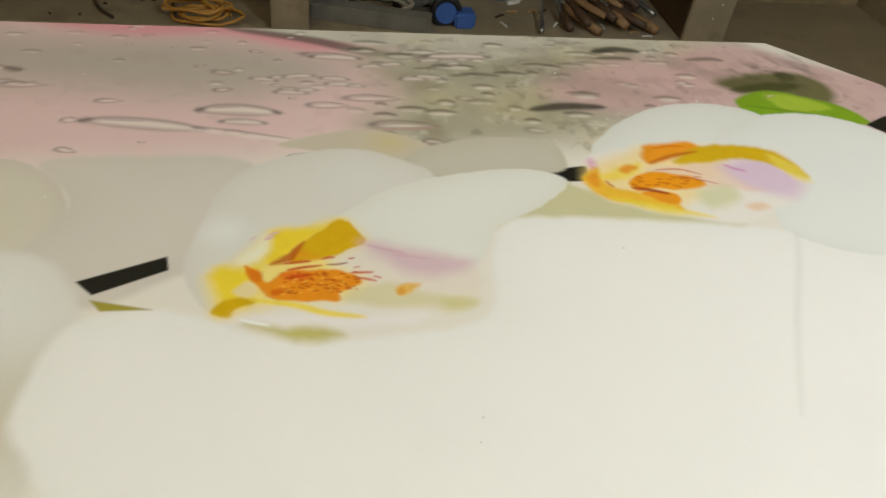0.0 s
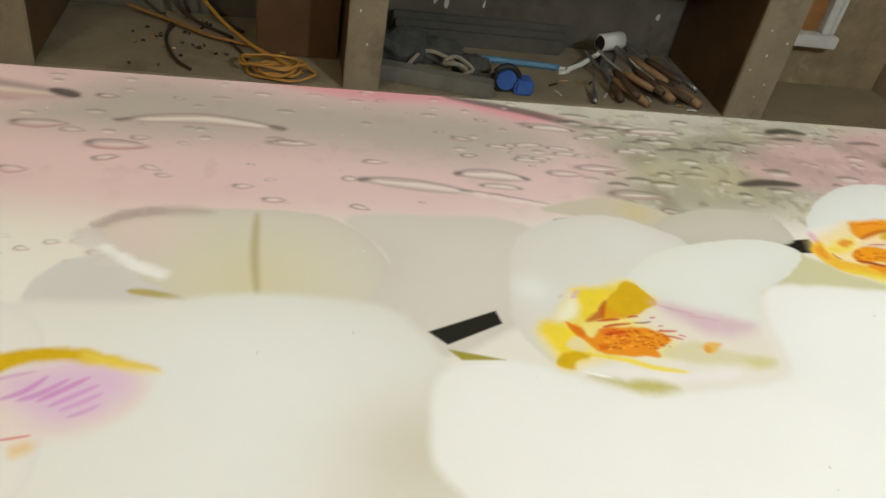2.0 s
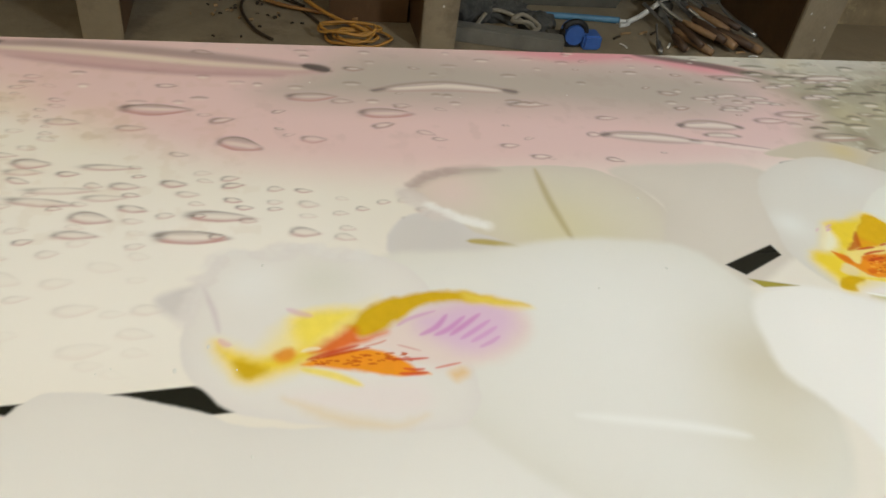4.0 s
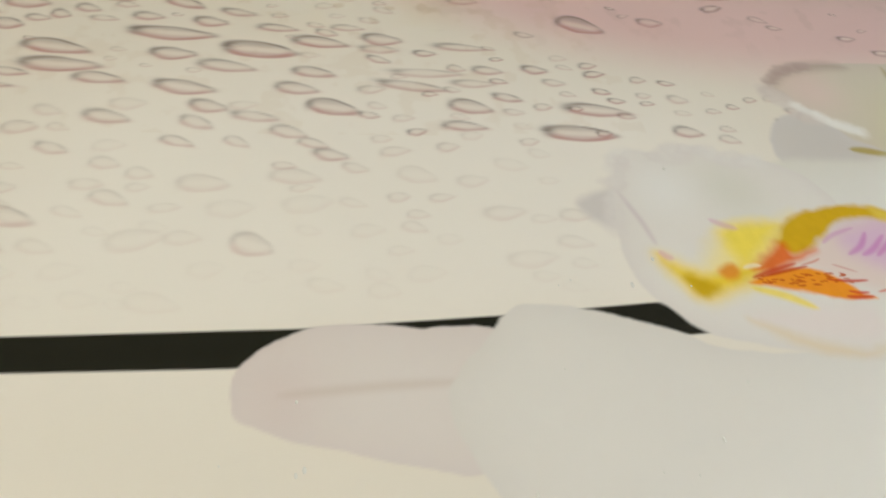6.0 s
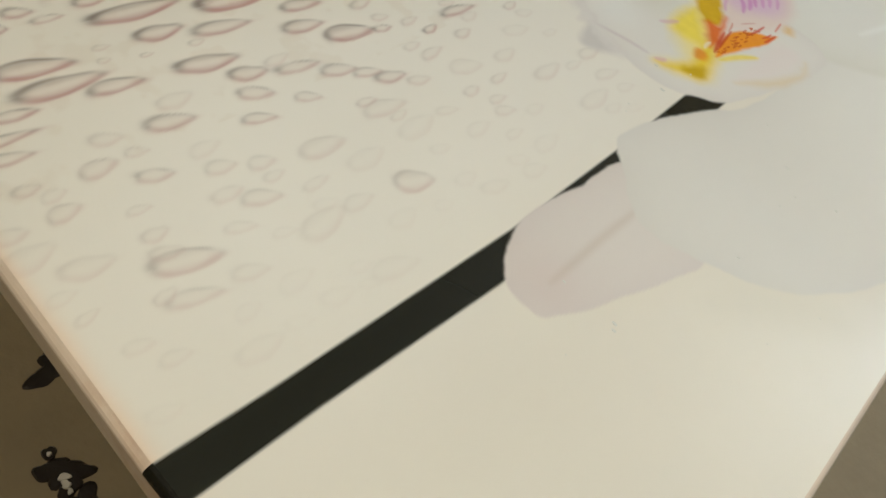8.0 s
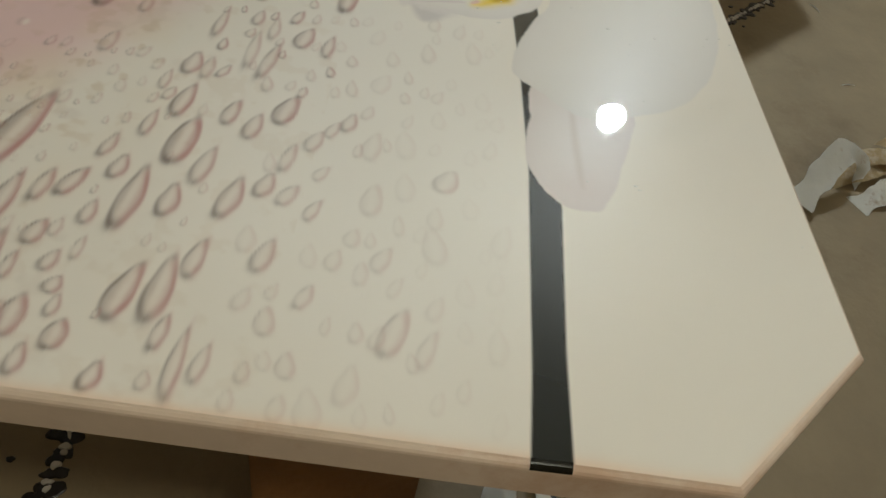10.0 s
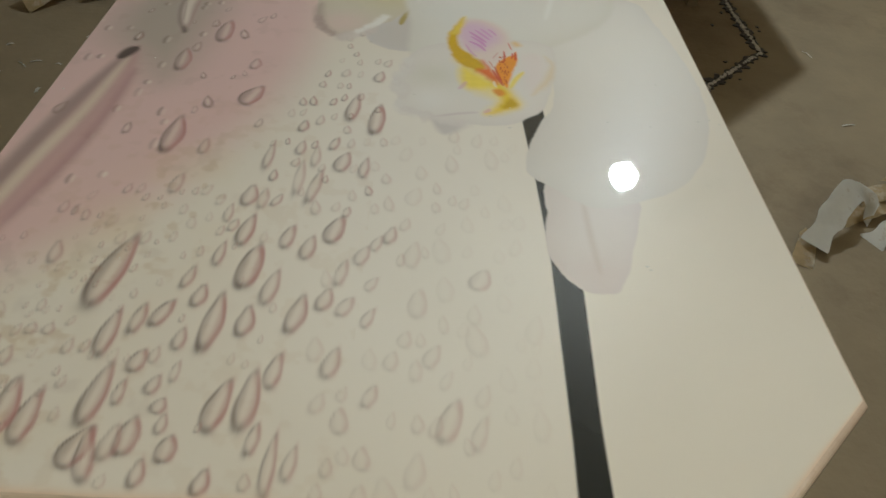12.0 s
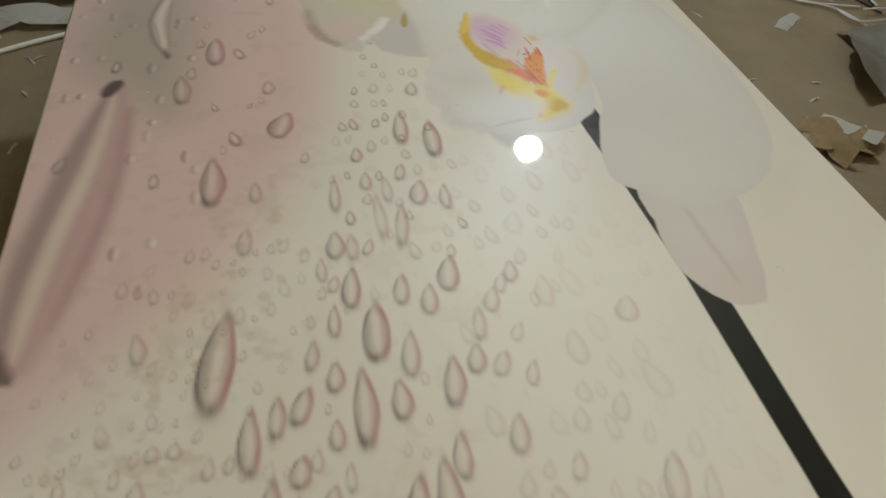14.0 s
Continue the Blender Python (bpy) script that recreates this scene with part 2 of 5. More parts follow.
def droplet(x, y, length, width, turn=-12, strength=1.0, dark=(92, 78, 72), warm=(184, 124, 120), light=(236, 229, 216), gleam=0.4):
    """A water drop as printed: a thin dark hem on one side and at the blunt end, a rosy band on the other, a lighter middle."""
    m = 0.75 * max(length, width)
    w = window(x - m, x + m, y - m, y + m)
    if PX[w].size == 0:
        return
    c, s = math.cos(math.radians(turn)), math.sin(math.radians(turn))
    dx, dy = PX[w] - x, PY[w] - y
    h = 900 * x + 700 * y
    u, v = (dx * c + dy * s) / (length / 2), (-dx * s + dy * c) / (width / 2)
    v = (v + 0.16 * math.sin(h) * (1 - u * u)) * (1 + 0.30 * u)
    r = (np.abs(u) ** 1.6 + np.abs(v) ** 1.9) ** (1 / 1.75)
    r = r * (1 + 0.05 * np.sin(2 * u + 2 * v + h) + 0.025 * np.sin(5 * u - 4 * v + 2 * h))
    uneven = 0.72 + 0.28 * np.sin(2.5 * np.arctan2(v, u) + h)
    thin = min(max(0.0030 / width, 0.11), 0.24)
    large = min(max((width - 0.012) / 0.012, 0), 1)
    inside = smooth(1.04, 0.84, r)
    lay(w, strength * 0.34 * inside, (202, 178, 166))
    lay(w, strength * (0.10 + 0.42 * large) * inside * smooth(0.05, 0.65, v - 0.2 * u), (126, 112, 106))
    lay(w, strength * (0.12 + 0.40 * large) * inside * smooth(-0.05, -0.6, v), (186, 134, 130))
    lay(w, strength * gleam * smooth(0.55, 0.1, np.hypot(u * 0.62, v * 1.5 - 0.2 * math.sin(h))), light)
    lay(w, strength * 0.72 * np.exp(-((r - 0.78) / (1.35 * thin)) ** 2) * smooth(0.25, -0.45, v - 0.15 * u) * (1.3 - 0.5 * uneven), warm)
    lay(w, strength * 0.72 * uneven * np.exp(-((r - 0.86) / thin) ** 2) * smooth(-0.35, 0.6, v - 0.35 * u), dark)
    lay(w, strength * 0.42 * np.exp(-((u + 0.84) / 0.16) ** 2 - (v / 0.45) ** 2), dark)
    lay(w, strength * 0.35 * np.exp(-((u - 0.88) / 0.12) ** 2 - (v / 0.3) ** 2), dark)


def long_drop(x0, y0, x1, y1, width, bulge=0.0, blunt=0):
    """A drop drawn out sideways: pale belly, dark upper hem, dark tips; blunt: which end is heavier."""
    mx, my = (x0 + x1) / 2, (y0 + y1) / 2 + bulge
    shape([(x0, y0), (0.6 * x0 + 0.4 * mx, 0.6 * y0 + 0.4 * my + 0.42 * width), (mx, my + 0.5 * width), (0.6 * x1 + 0.4 * mx, 0.6 * y1 + 0.4 * my + 0.36 * width), (x1, y1),
           (0.5 * x1 + 0.5 * mx, 0.5 * y1 + 0.5 * my - 0.36 * width), (mx, my - 0.5 * width), (0.5 * x0 + 0.5 * mx, 0.5 * y0 + 0.5 * my - 0.40 * width)], (198, 178, 168), 0.005, 0.75)
    stroke([(x0 + 0.004, y0), (0.6 * x0 + 0.4 * mx, 0.6 * y0 + 0.4 * my + 0.36 * width), (mx, my + 0.42 * width), (0.6 * x1 + 0.4 * mx, 0.6 * y1 + 0.4 * my + 0.30 * width), (x1 - 0.004, y1)], 0.17 * width, (110, 98, 90), 0.46, 0.0034, False)
    stroke([(0.7 * x0 + 0.3 * mx, 0.7 * y0 + 0.3 * my + 0.02 * width), (mx, my + 0.04 * width), (0.75 * x1 + 0.25 * mx, 0.75 * y1 + 0.25 * my)], 0.36 * width, (238, 229, 217), 0.72, 0.004)
    stroke([(0.6 * x0 + 0.4 * mx, 0.6 * y0 + 0.4 * my + 0.18 * width), (mx, my + 0.24 * width)], 0.10 * width, (168, 148, 140), 0.6, 0.002)
    stroke([(0.8 * x0 + 0.2 * mx, 0.8 * y0 + 0.2 * my - 0.16 * width), (mx, my - 0.38 * width), (0.7 * x1 + 0.3 * mx, 0.7 * y1 + 0.3 * my - 0.24 * width)], 0.12 * width, (176, 144, 140), 0.55, 0.003)
    for k, (x, y) in enumerate(((x0, y0), (x1, y1))):
        e = 0.04 * (x1 - x0) * (1 if k == 0 else -1)
        stroke([(x, y), (x + 1.2 * e, y + 0.03 * width), (x + 2.6 * e, y + 0.16 * width)], (0.40 if k == blunt else 0.24) * width, (74, 66, 62), 0.55, 0.005)

WHITE, CREAM, PINK, GREY = (242, 238, 231), (234, 227, 214), (226, 195, 190), (178, 169, 156)
DUSK, TAN, SHADE = (196, 190, 180), (174, 166, 144), (214, 210, 202)
YELLOW, GOLD, ORANGE, RED, LILAC = (246, 220, 70), (220, 176, 20), (236, 140, 24), (206, 60, 24), (204, 140, 204)


def paint_ground():
    everything = window(X0, X1 + 1, Y0, Y1 + 1)
    lay(everything, np.ones(PX.shape), CREAM)
    lay(everything, 0.25 * cloud(0.30, 3), (226, 214, 196))
    # pale haze over the drop field, put into the ink as whiter colour
    shape([(-1.15, 0.72), (-0.95, 0.74), (-0.72, 0.70), (-0.66, 0.60), (-0.74, 0.49), (-1.0, 0.47), (-1.22, 0.48), (-1.26, 0.60)], (242, 237, 228), 0.09, 0.8)
    shape([(-1.36, 1.12), (-1.20, 1.05), (-1.105, 0.99), (-1.05, 0.94), (-0.99, 0.885), (-0.91, 0.845), (-0.82, 0.80), (-0.70, 0.77), (-0.577, 0.757),
           (-0.45, 0.76), (-0.20, 0.77), (-0.03, 0.82), (0.03, 0.90), (0.0, 0.98), (-0.1, 1.12)], PINK, 0.05)
    shape([(-0.74, 0.925), (-0.59, 0.905), (-0.39, 0.905), (-0.20, 0.885), (-0.09, 0.94), (-0.12, 0.99), (-0.25, 1.02), (-0.40, 1.02), (-0.60, 1.04), (-0.69, 0.98)], GREY, 0.05, 0.85)
    shape([(-0.46, 1.075), (-0.34, 1.03), (-0.22, 1.035), (-0.12, 1.0), (-0.06, 1.02), (-0.15, 1.09)], (226, 148, 156), 0.018, 0.8)
    shape([(-0.23, 1.066), (-0.05, 1.02), (0.1, 1.01), (0.35, 1.03), (0.55, 1.05), (0.3, 1.09), (-0.1, 1.09)], (206, 200, 186), 0.008)
    stroke([(-0.22, 1.055), (-0.12, 1.03), (-0.03, 0.995), (0.06, 0.98)], 0.02, (92, 82, 76), 0.8, 0.006)
    shape([(-0.05, 0.995), (0.05, 1.01), (0.25, 1.03), (0.42, 1.03), (0.44, 0.96), (0.35, 0.88), (0.154, 0.80), (0.0, 0.79), (-0.06, 0.83), (-0.02, 0.90)], TAN, 0.045)
    patch = window(-0.1, 0.48, 0.76, 1.07)
    lay(patch, 0.45 * smooth(0.45, 0.75, cloud(0.07, 11)[patch]) * smooth(-0.1, 0.02, PX[patch]), (132, 122, 92))
    lay(patch, 0.4 * smooth(0.5, 0.75, cloud(0.09, 18)[patch]) * smooth(-0.1, 0.02, PX[patch]), (206, 192, 152))
    lay(patch, 0.3 * smooth(0.6, 0.8, cloud(0.02, 12)[patch]) * smooth(-0.1, 0.02, PX[patch]), (92, 84, 66))
    lay(patch, 0.35 * smooth(0.64, 0.82, cloud(0.02, 13)[patch]) * smooth(-0.1, 0.02, PX[patch]), (226, 220, 202))
    shape([(0.17, 0.93), (0.25, 0.985), (0.33, 1.0), (0.41, 0.95), (0.43, 0.88), (0.29, 0.86), (0.18, 0.885)], (214, 176, 172), 0.03, 0.9)
    shape([(0.36, 1.01), (0.48, 1.05), (0.56, 1.03), (0.72, 0.90), (0.72, 0.78), (0.60, 0.83), (0.45, 0.90)], (208, 172, 166), 0.025, 0.92)
    corner = window(0.10, X1, 0.84, 1.07)
    lay(corner, 0.22 * smooth(0.55, 0.8, cloud(0.025, 14)[corner]), (150, 122, 112))
    lay(corner, 0.25 * smooth(0.66, 0.82, cloud(0.016, 15)[corner]), (104, 92, 78))
    shape([(0.55, 0.86), (0.72, 0.84), (0.72, 0.46), (0.62, 0.50), (0.56, 0.62), (0.53, 0.75)], (212, 178, 172), 0.02, 0.9)
    strip = window(0.52, X1, 0.45, 0.86)
    lay(strip, 0.4 * smooth(0.58, 0.8, cloud(0.018, 17)[strip]) * smooth(0.54, 0.60, PX[strip]), (150, 124, 114))
    speck = window(X0, X1, 0.74, Y1)
    lay(speck, 0.14 * smooth(0.62, 0.8, cloud(0.022, 5)[speck]) * smooth(0.74, 0.85, PY[speck]), (170, 148, 136))
    field = window(X0, -0.75, 0.66, 1.0)
    fx, fy = PX[field], PY[field]
    hem = np.exp(-((fy - 0.87 - 0.35 * (-1.0 - fx)) / 0.07) ** 2) * smooth(-0.80, -1.0, fx)
    lay(field, 0.28 * hem * smooth(0.35, 0.7, cloud(0.06, 51)[field]), (222, 203, 160))
    lay(field, 0.26 * (0.4 + hem) * smooth(0.58, 0.75, cloud(0.016, 52)[field]), (196, 168, 132))
    # leaf
    shape([(0.3980, 0.9450), (0.4700, 0.9670), (0.5410, 0.9670), (0.5540, 0.9210), (0.5240, 0.8850), (0.4760, 0.9110), (0.4210, 0.9140), (0.4060, 0.9250)], (92, 92, 42), 0.01, 0.9)
    shape([(0.4120, 0.9250), (0.4660, 0.9430), (0.5110, 0.9360), (0.4820, 0.9200), (0.4220, 0.9160)], (62, 62, 26), 0.006, 0.75)
    shape([(0.4020, 0.8940), (0.4540, 0.9210), (0.5110, 0.9040), (0.5470, 0.8830), (0.5620, 0.8430), (0.5030, 0.8470), (0.4510, 0.8540), (0.4150, 0.8550)], (126, 162, 32), 0.004, 1)
    shape([(0.4530, 0.9130), (0.5010, 0.9040), (0.5260, 0.8790), (0.4730, 0.8710), (0.4530, 0.8880)], (178, 198, 66), 0.006, 0.8)
    stroke([(0.4090, 0.8850), (0.4540, 0.8750), (0.5130, 0.8620)], 0.004, (90, 128, 26), 0.6, 0.0016)
    stroke([(0.60, 0.845), (0.625, 0.838), (0.65, 0.846)], 0.018, (96, 132, 34), 0.85, 0.005)
    lay(corner, 0.7 * smooth(0.42, 0.7, cloud(0.03, 16)[corner]) * np.exp(-((PX[corner] - 0.50) / 0.09) ** 2 - ((PY[corner] - 0.965) / 0.035) ** 2), (58, 60, 28))
    # stem
    shape([(X0 - 0.01, 0.491), (-1.25, 0.4875), (-1.05, 0.4835), (-0.92, 0.487), (-0.765, 0.4945), (-0.76, 0.466), (-0.92, 0.460), (-1.09, 0.4575), (-1.23, 0.463), (X0 - 0.01, 0.464)], (30, 31, 24), 0.0012, sharp=True)
    shape([(-0.31, 0.600), (-0.243, 0.628), (-0.24, 0.611), (-0.295, 0.584)], (36, 35, 29), 0.0012, sharp=True)
    shape([(0.105, 0.748), (0.166, 0.757), (0.166, 0.730), (0.139, 0.729)], (34, 33, 28), 0.0012, sharp=True)
    shape([(0.553, 0.842), (0.590, 0.862), (0.622, 0.870), (0.628, 0.850), (0.596, 0.838), (0.572, 0.820)], (34, 33, 28), 0.0012, sharp=True)


def paint_drops():
    taken = []

    def drop_row(rows):
        for x, y, l, w, a, k in rows:
            droplet(x, y, l * 1.06, w * 1.2, a, 0.82 * k)
            taken.append((x, y))

    drop_row(((-1.082, 0.884, 0.101, 0.024, -9, 1.1), (-1.156, 0.863, 0.054, 0.014, -3, 1), (-1.131, 0.825, 0.034, 0.013, -19, 1), (-1.138, 0.782, 0.069, 0.016, -5, 1), (-1.219, 0.853, 0.064, 0.016, -6, 1), (-1.243, 0.895, 0.055, 0.016, -2, 1), (-1.235, 0.917, 0.062, 0.02, -4, 1), (-1.226, 0.757, 0.054, 0.016, -9, 1), (-1.27, 0.849, 0.045, 0.019, -14, 1), (-1.068, 0.762, 0.062, 0.02, -6, 1), (-1.019, 0.776, 0.048, 0.014, -8, 1), (-0.77, 0.816, 0.049, 0.023, -18, 1), (-0.81, 0.664, 0.065, 0.017, -4, 1), (-0.858, 0.889, 0.074, 0.021, -3, 1), (-1.298, 0.756, 0.026, 0.011, -11, 1), (-1.138, 0.844, 0.035, 0.011, -7, 0.9)))
    drop_row(((-1.137, 0.755, 0.036, 0.014, -6, 0.9), (-1.109, 0.8, 0.028, 0.012, -10, 0.9), (-1.184, 0.83, 0.025, 0.013, -9, 0.9), (-1.22, 0.737, 0.061, 0.016, -4, 0.9), (-1.268, 0.786, 0.027, 0.014, -4, 0.9), (-1.257, 0.817, 0.039, 0.016, -4, 0.9), (-1.013, 0.69, 0.043, 0.017, -12, 0.9), (-0.604, 0.883, 0.064, 0.02, 0, 0.9), (-0.788, 0.694, 0.061, 0.014, -7, 0.9), (-1.292, 0.802, 0.028, 0.01, -4, 0.9), (-1.277, 0.841, 0.054, 0.013, 9, 0.9), (-1.086, 0.815, 0.029, 0.009, -12, 0.8), (-1.16, 0.804, 0.025, 0.01, -5, 0.8), (-1.216, 0.835, 0.025, 0.008, -2, 0.8), (-1.19, 0.72, 0.038, 0.012, -6, 0.8), (-1.208, 0.812, 0.02, 0.01, -15, 0.8)))
    drop_row(((-1.228, 0.802, 0.016, 0.011, -14, 0.8), (-1.256, 0.726, 0.031, 0.009, -7, 0.8), (-1.126, 0.713, 0.047, 0.015, -12, 0.8), (-1.054, 0.794, 0.034, 0.009, -5, 0.8), (-1.026, 0.734, 0.035, 0.012, -8, 0.8), (-0.9, 0.695, 0.038, 0.016, -12, 0.8), (-0.909, 0.671, 0.037, 0.01, -5, 0.8), (-0.964, 0.784, 0.035, 0.015, -8, 0.8), (-0.688, 0.921, 0.058, 0.018, 2, 0.8), (-1.281, 0.71, 0.062, 0.009, -1, 0.8), (-1.245, 0.796, 0.02, 0.008, -6, 0.7), (-1.096, 0.74, 0.046, 0.013, -9, 0.7), (-1.041, 0.714, 0.035, 0.013, -10, 0.7), (-0.944, 0.72, 0.058, 0.011, -9, 0.7), (-0.876, 0.744, 0.027, 0.01, -6, 0.7), (-0.894, 0.776, 0.049, 0.009, -4, 0.7)))
    drop_row(((-0.97, 0.755, 0.021, 0.008, -23, 0.7), (-0.692, 0.828, 0.027, 0.013, -6, 0.7), (-1.108, 0.691, 0.029, 0.013, -16, 0.7), (-1.264, 0.829, 0.036, 0.013, -8, 0.6), (-0.994, 0.798, 0.029, 0.008, -2, 0.6), (-1.012, 0.79, 0.019, 0.009, -16, 0.6), (-0.949, 0.86, 0.034, 0.012, -5, 0.6), (-0.881, 0.849, 0.03, 0.01, -2, 0.6), (-1.018, 0.638, 0.026, 0.011, -16, 0.6), (-1.18, 0.677, 0.034, 0.013, -14, 0.6), (-1.184, 0.935, 0.021, 0.01, 0, 0.6), (-1.06, 0.943, 0.031, 0.011, 4, 0.6), (-1.278, 0.696, 0.034, 0.009, -8, 0.6), (-1.073, 0.679, 0.035, 0.01, -10, 0.55), (-1.178, 0.819, 0.018, 0.008, -6, 0.5), (-1.194, 0.798, 0.022, 0.007, -3, 0.5)))
    drop_row(((-0.93, 0.738, 0.06, 0.01, -1, 0.5), (-0.891, 0.726, 0.038, 0.009, -2, 0.5), (-0.968, 0.769, 0.033, 0.01, -3, 0.5), (-1.116, 0.671, 0.026, 0.012, -23, 0.5), (-1.129, 0.65, 0.025, 0.009, -18, 0.5), (-1.049, 0.662, 0.029, 0.012, -18, 0.5), (-1.154, 0.927, 0.013, 0.009, -4, 0.5), (-1.154, 0.913, 0.013, 0.009, -9, 0.5), (-1.031, 0.649, 0.024, 0.009, -17, 0.45), (-1.212, 0.643, 0.023, 0.01, -20, 0.4), (-1.233, 0.579, 0.044, 0.016, -16, 0.4), (-1.087, 0.65, 0.02, 0.009, -24, 0.35), (-1.076, 0.552, 0.03, 0.018, -26, 0.3), (-1.28, 0.67, 0.018, 0.008, -6, 0.3), (-1.244, 0.556, 0.034, 0.01, -15, 0.25), (-1.17, 0.594, 0.027, 0.012, -20, 0.25)))
    drop_row(((-1.176, 0.628, 0.021, 0.011, -11, 0.22), (-1.152, 0.617, 0.019, 0.011, -6, 0.2)))
    def free(x, y, gap):
        if any(abs(x - p) < gap * 1.3 and abs(y - q) < gap * 0.62 for p, q in taken):
            return False
        taken.append((x, y))
        return True

    for _ in range(420):      # faint ones towards the stem
        x, y = rng.uniform(-1.31, -0.84), rng.uniform(0.505, 0.70)
        l = rng.uniform(0.016, 0.042)
        if free(x, y, l * 0.85):
            droplet(x, y, l, l * rng.uniform(0.42, 0.6), rng.uniform(-20, 10), (0.05 + 0.34 * (y - 0.5) / 0.2) * rng.uniform(0.3, 1.0), (138, 120, 112), (196, 150, 144), gleam=0.2)
    for _ in range(330):      # small ones in the middle of the field
        x, y = rng.uniform(-1.0, -0.58), rng.uniform(0.655, 0.80)
        l = rng.uniform(0.013, 0.03)
        if y < 0.715 + (-0.58 - x) * 0.22 and free(x, y, l):
            droplet(x, y, l, l * rng.uniform(0.42, 0.6), rng.uniform(-15, 8), rng.uniform(0.2, 0.75))
    for _ in range(90):      # small ones between the large
        x, y = rng.uniform(-1.31, -1.0), rng.uniform(0.70, 0.87)
        l = rng.uniform(0.014, 0.032)
        if free(x, y, l):
            droplet(x, y, l * 0.7, l * rng.uniform(0.3, 0.42), rng.uniform(-15, 8), rng.uniform(0.15, 0.45))
    for _ in range(330):      # small ones along the pink border
        x = rng.uniform(-1.31, -0.95)
        y = 0.86 + (-0.95 - x) * 0.35 + rng.normal(0, 0.04)
        l = rng.uniform(0.008, 0.022)
        if free(x, y, l):
            droplet(x, y, l, l * 0.5, rng.uniform(-20, 8), rng.uniform(0.15, 0.45))
    for _ in range(60):       # beads of water on the pink and the grey
        x, y = rng.uniform(-0.9, 0.5), rng.uniform(0.78, 1.05)
        l = rng.uniform(0.008, 0.030)
        k = rng.uniform(0.3, 0.8)
        droplet(x, y, l, l * 0.45, rng.uniform(-20, 20), k, (80, 70, 64), (150, 120, 112), (232, 224, 210), 0.7)
    for _ in range(48):       # glinting beads in the greyish corner
        x, y = rng.uniform(-0.08, 0.37), rng.uniform(0.80, 1.04)
        l, a = rng.uniform(0.012, 0.045), math.radians(rng.uniform(-12, 12))
        stroke([(x - l / 2 * math.cos(a), y + 0.006), (x, y + 0.008), (x + l / 2 * math.cos(a), y + 0.004)], 0.006, (98, 90, 76), rng.uniform(0.3, 0.8), 0.003)
        stroke([(x - l / 3, y), (x, y), (x + l / 3, y)], rng.uniform(0.003, 0.007), (234, 224, 208), rng.uniform(0.2, 0.8), 0.004)
    for _ in range(70):      # a fine spray over the far side
        x, y = rng.uniform(-1.0, 0.40), rng.uniform(0.90, 1.055)
        l = rng.uniform(0.008, 0.022)
        stroke([(x - l / 2, y + 0.004), (x, y + 0.0055), (x + l / 2, y + 0.004)], 0.004, (120, 104, 92), rng.uniform(0.2, 0.6), 0.003)
        stroke([(x - l / 3, y), (x, y), (x + l / 3, y)], rng.uniform(0.002, 0.005), (236, 226, 212), rng.uniform(0.2, 0.8), 0.003)
    for x, y, l, w in ((-0.424, 0.908, 0.056, 0.014), (-0.33, 0.877, 0.03, 0.010), (-0.472, 0.815, 0.022, 0.010), (-0.441, 0.792, 0.024, 0.011), (-0.36, 0.838, 0.02, 0.012),
                       (-0.10, 0.872, 0.05, 0.016), (-0.05, 0.888, 0.07, 0.018), (-0.02, 0.832, 0.08, 0.022), (-0.058, 0.802, 0.03, 0.012), (-0.10, 0.990, 0.06, 0.016), (0.055, 0.992, 0.09, 0.016), (-0.14, 0.905, 0.03, 0.012)):
        droplet(x, y, l, w, 0, 0.65, (84, 74, 68), (176, 146, 138), (240, 234, 222), 0.8)
    for pts, d, k in (([(0.25, 1.015), (0.285, 1.025), (0.32, 1.02)], 0.016, 0.85), ([(0.25, 0.998), (0.28, 1.0), (0.30, 0.998)], 0.009, 0.7), ([(0.13, 0.868), (0.175, 0.877), (0.225, 0.876)], 0.016, 0.85),
                      ([(0.38, 1.0), (0.42, 1.004), (0.44, 1.0)], 0.010, 0.6), ([(0.05, 0.945), (0.08, 0.95), (0.11, 0.947)], 0.008, 0.6)):
        stroke(pts, d, (54, 48, 38), k, 0.005)
    stroke([(0.14, 0.98), (0.22, 0.93), (0.30, 0.90)], 0.05, (150, 136, 118), 0.4, 0.03)
    # long drops
    shape([(-0.687, 0.998), (-0.785, 1.022), (-0.903, 1.040), (-0.990, 1.050), (-1.054, 1.050), (-1.080, 1.034), (-1.074, 1.019), (-1.016, 1.001), (-0.911, 0.977), (-0.761, 0.966), (-0.664, 0.985)], (194, 156, 152), 0.010, 0.65)
    stroke([(-0.682, 0.994), (-0.785, 1.015), (-0.903, 1.033), (-0.990, 1.042), (-1.060, 1.040)], 0.022, (146, 134, 126), 0.6, 0.009)
    stroke([(-0.690, 0.989), (-0.816, 1.000), (-0.906, 1.015), (-0.994, 1.026), (-1.060, 1.029)], 0.014, (226, 212, 192), 0.85, 0.007)
    stroke([(-0.75, 0.979), (-0.86, 0.992), (-0.95, 1.008), (-1.05, 1.020)], 0.008, (204, 170, 166), 0.7, 0.004)
    stroke([(-0.72, 0.972), (-0.84, 0.974), (-0.93, 0.986), (-1.03, 1.007)], 0.010, (158, 122, 124), 0.38, 0.008)
    stroke([(-0.662, 0.986), (-0.675, 0.993), (-0.695, 1.000)], 0.018, (66, 62, 58), 0.85, 0.005)
    stroke([(-1.045, 1.045), (-1.07, 1.038), (-1.083, 1.028)], 0.016, (92, 84, 76), 0.8, 0.006)
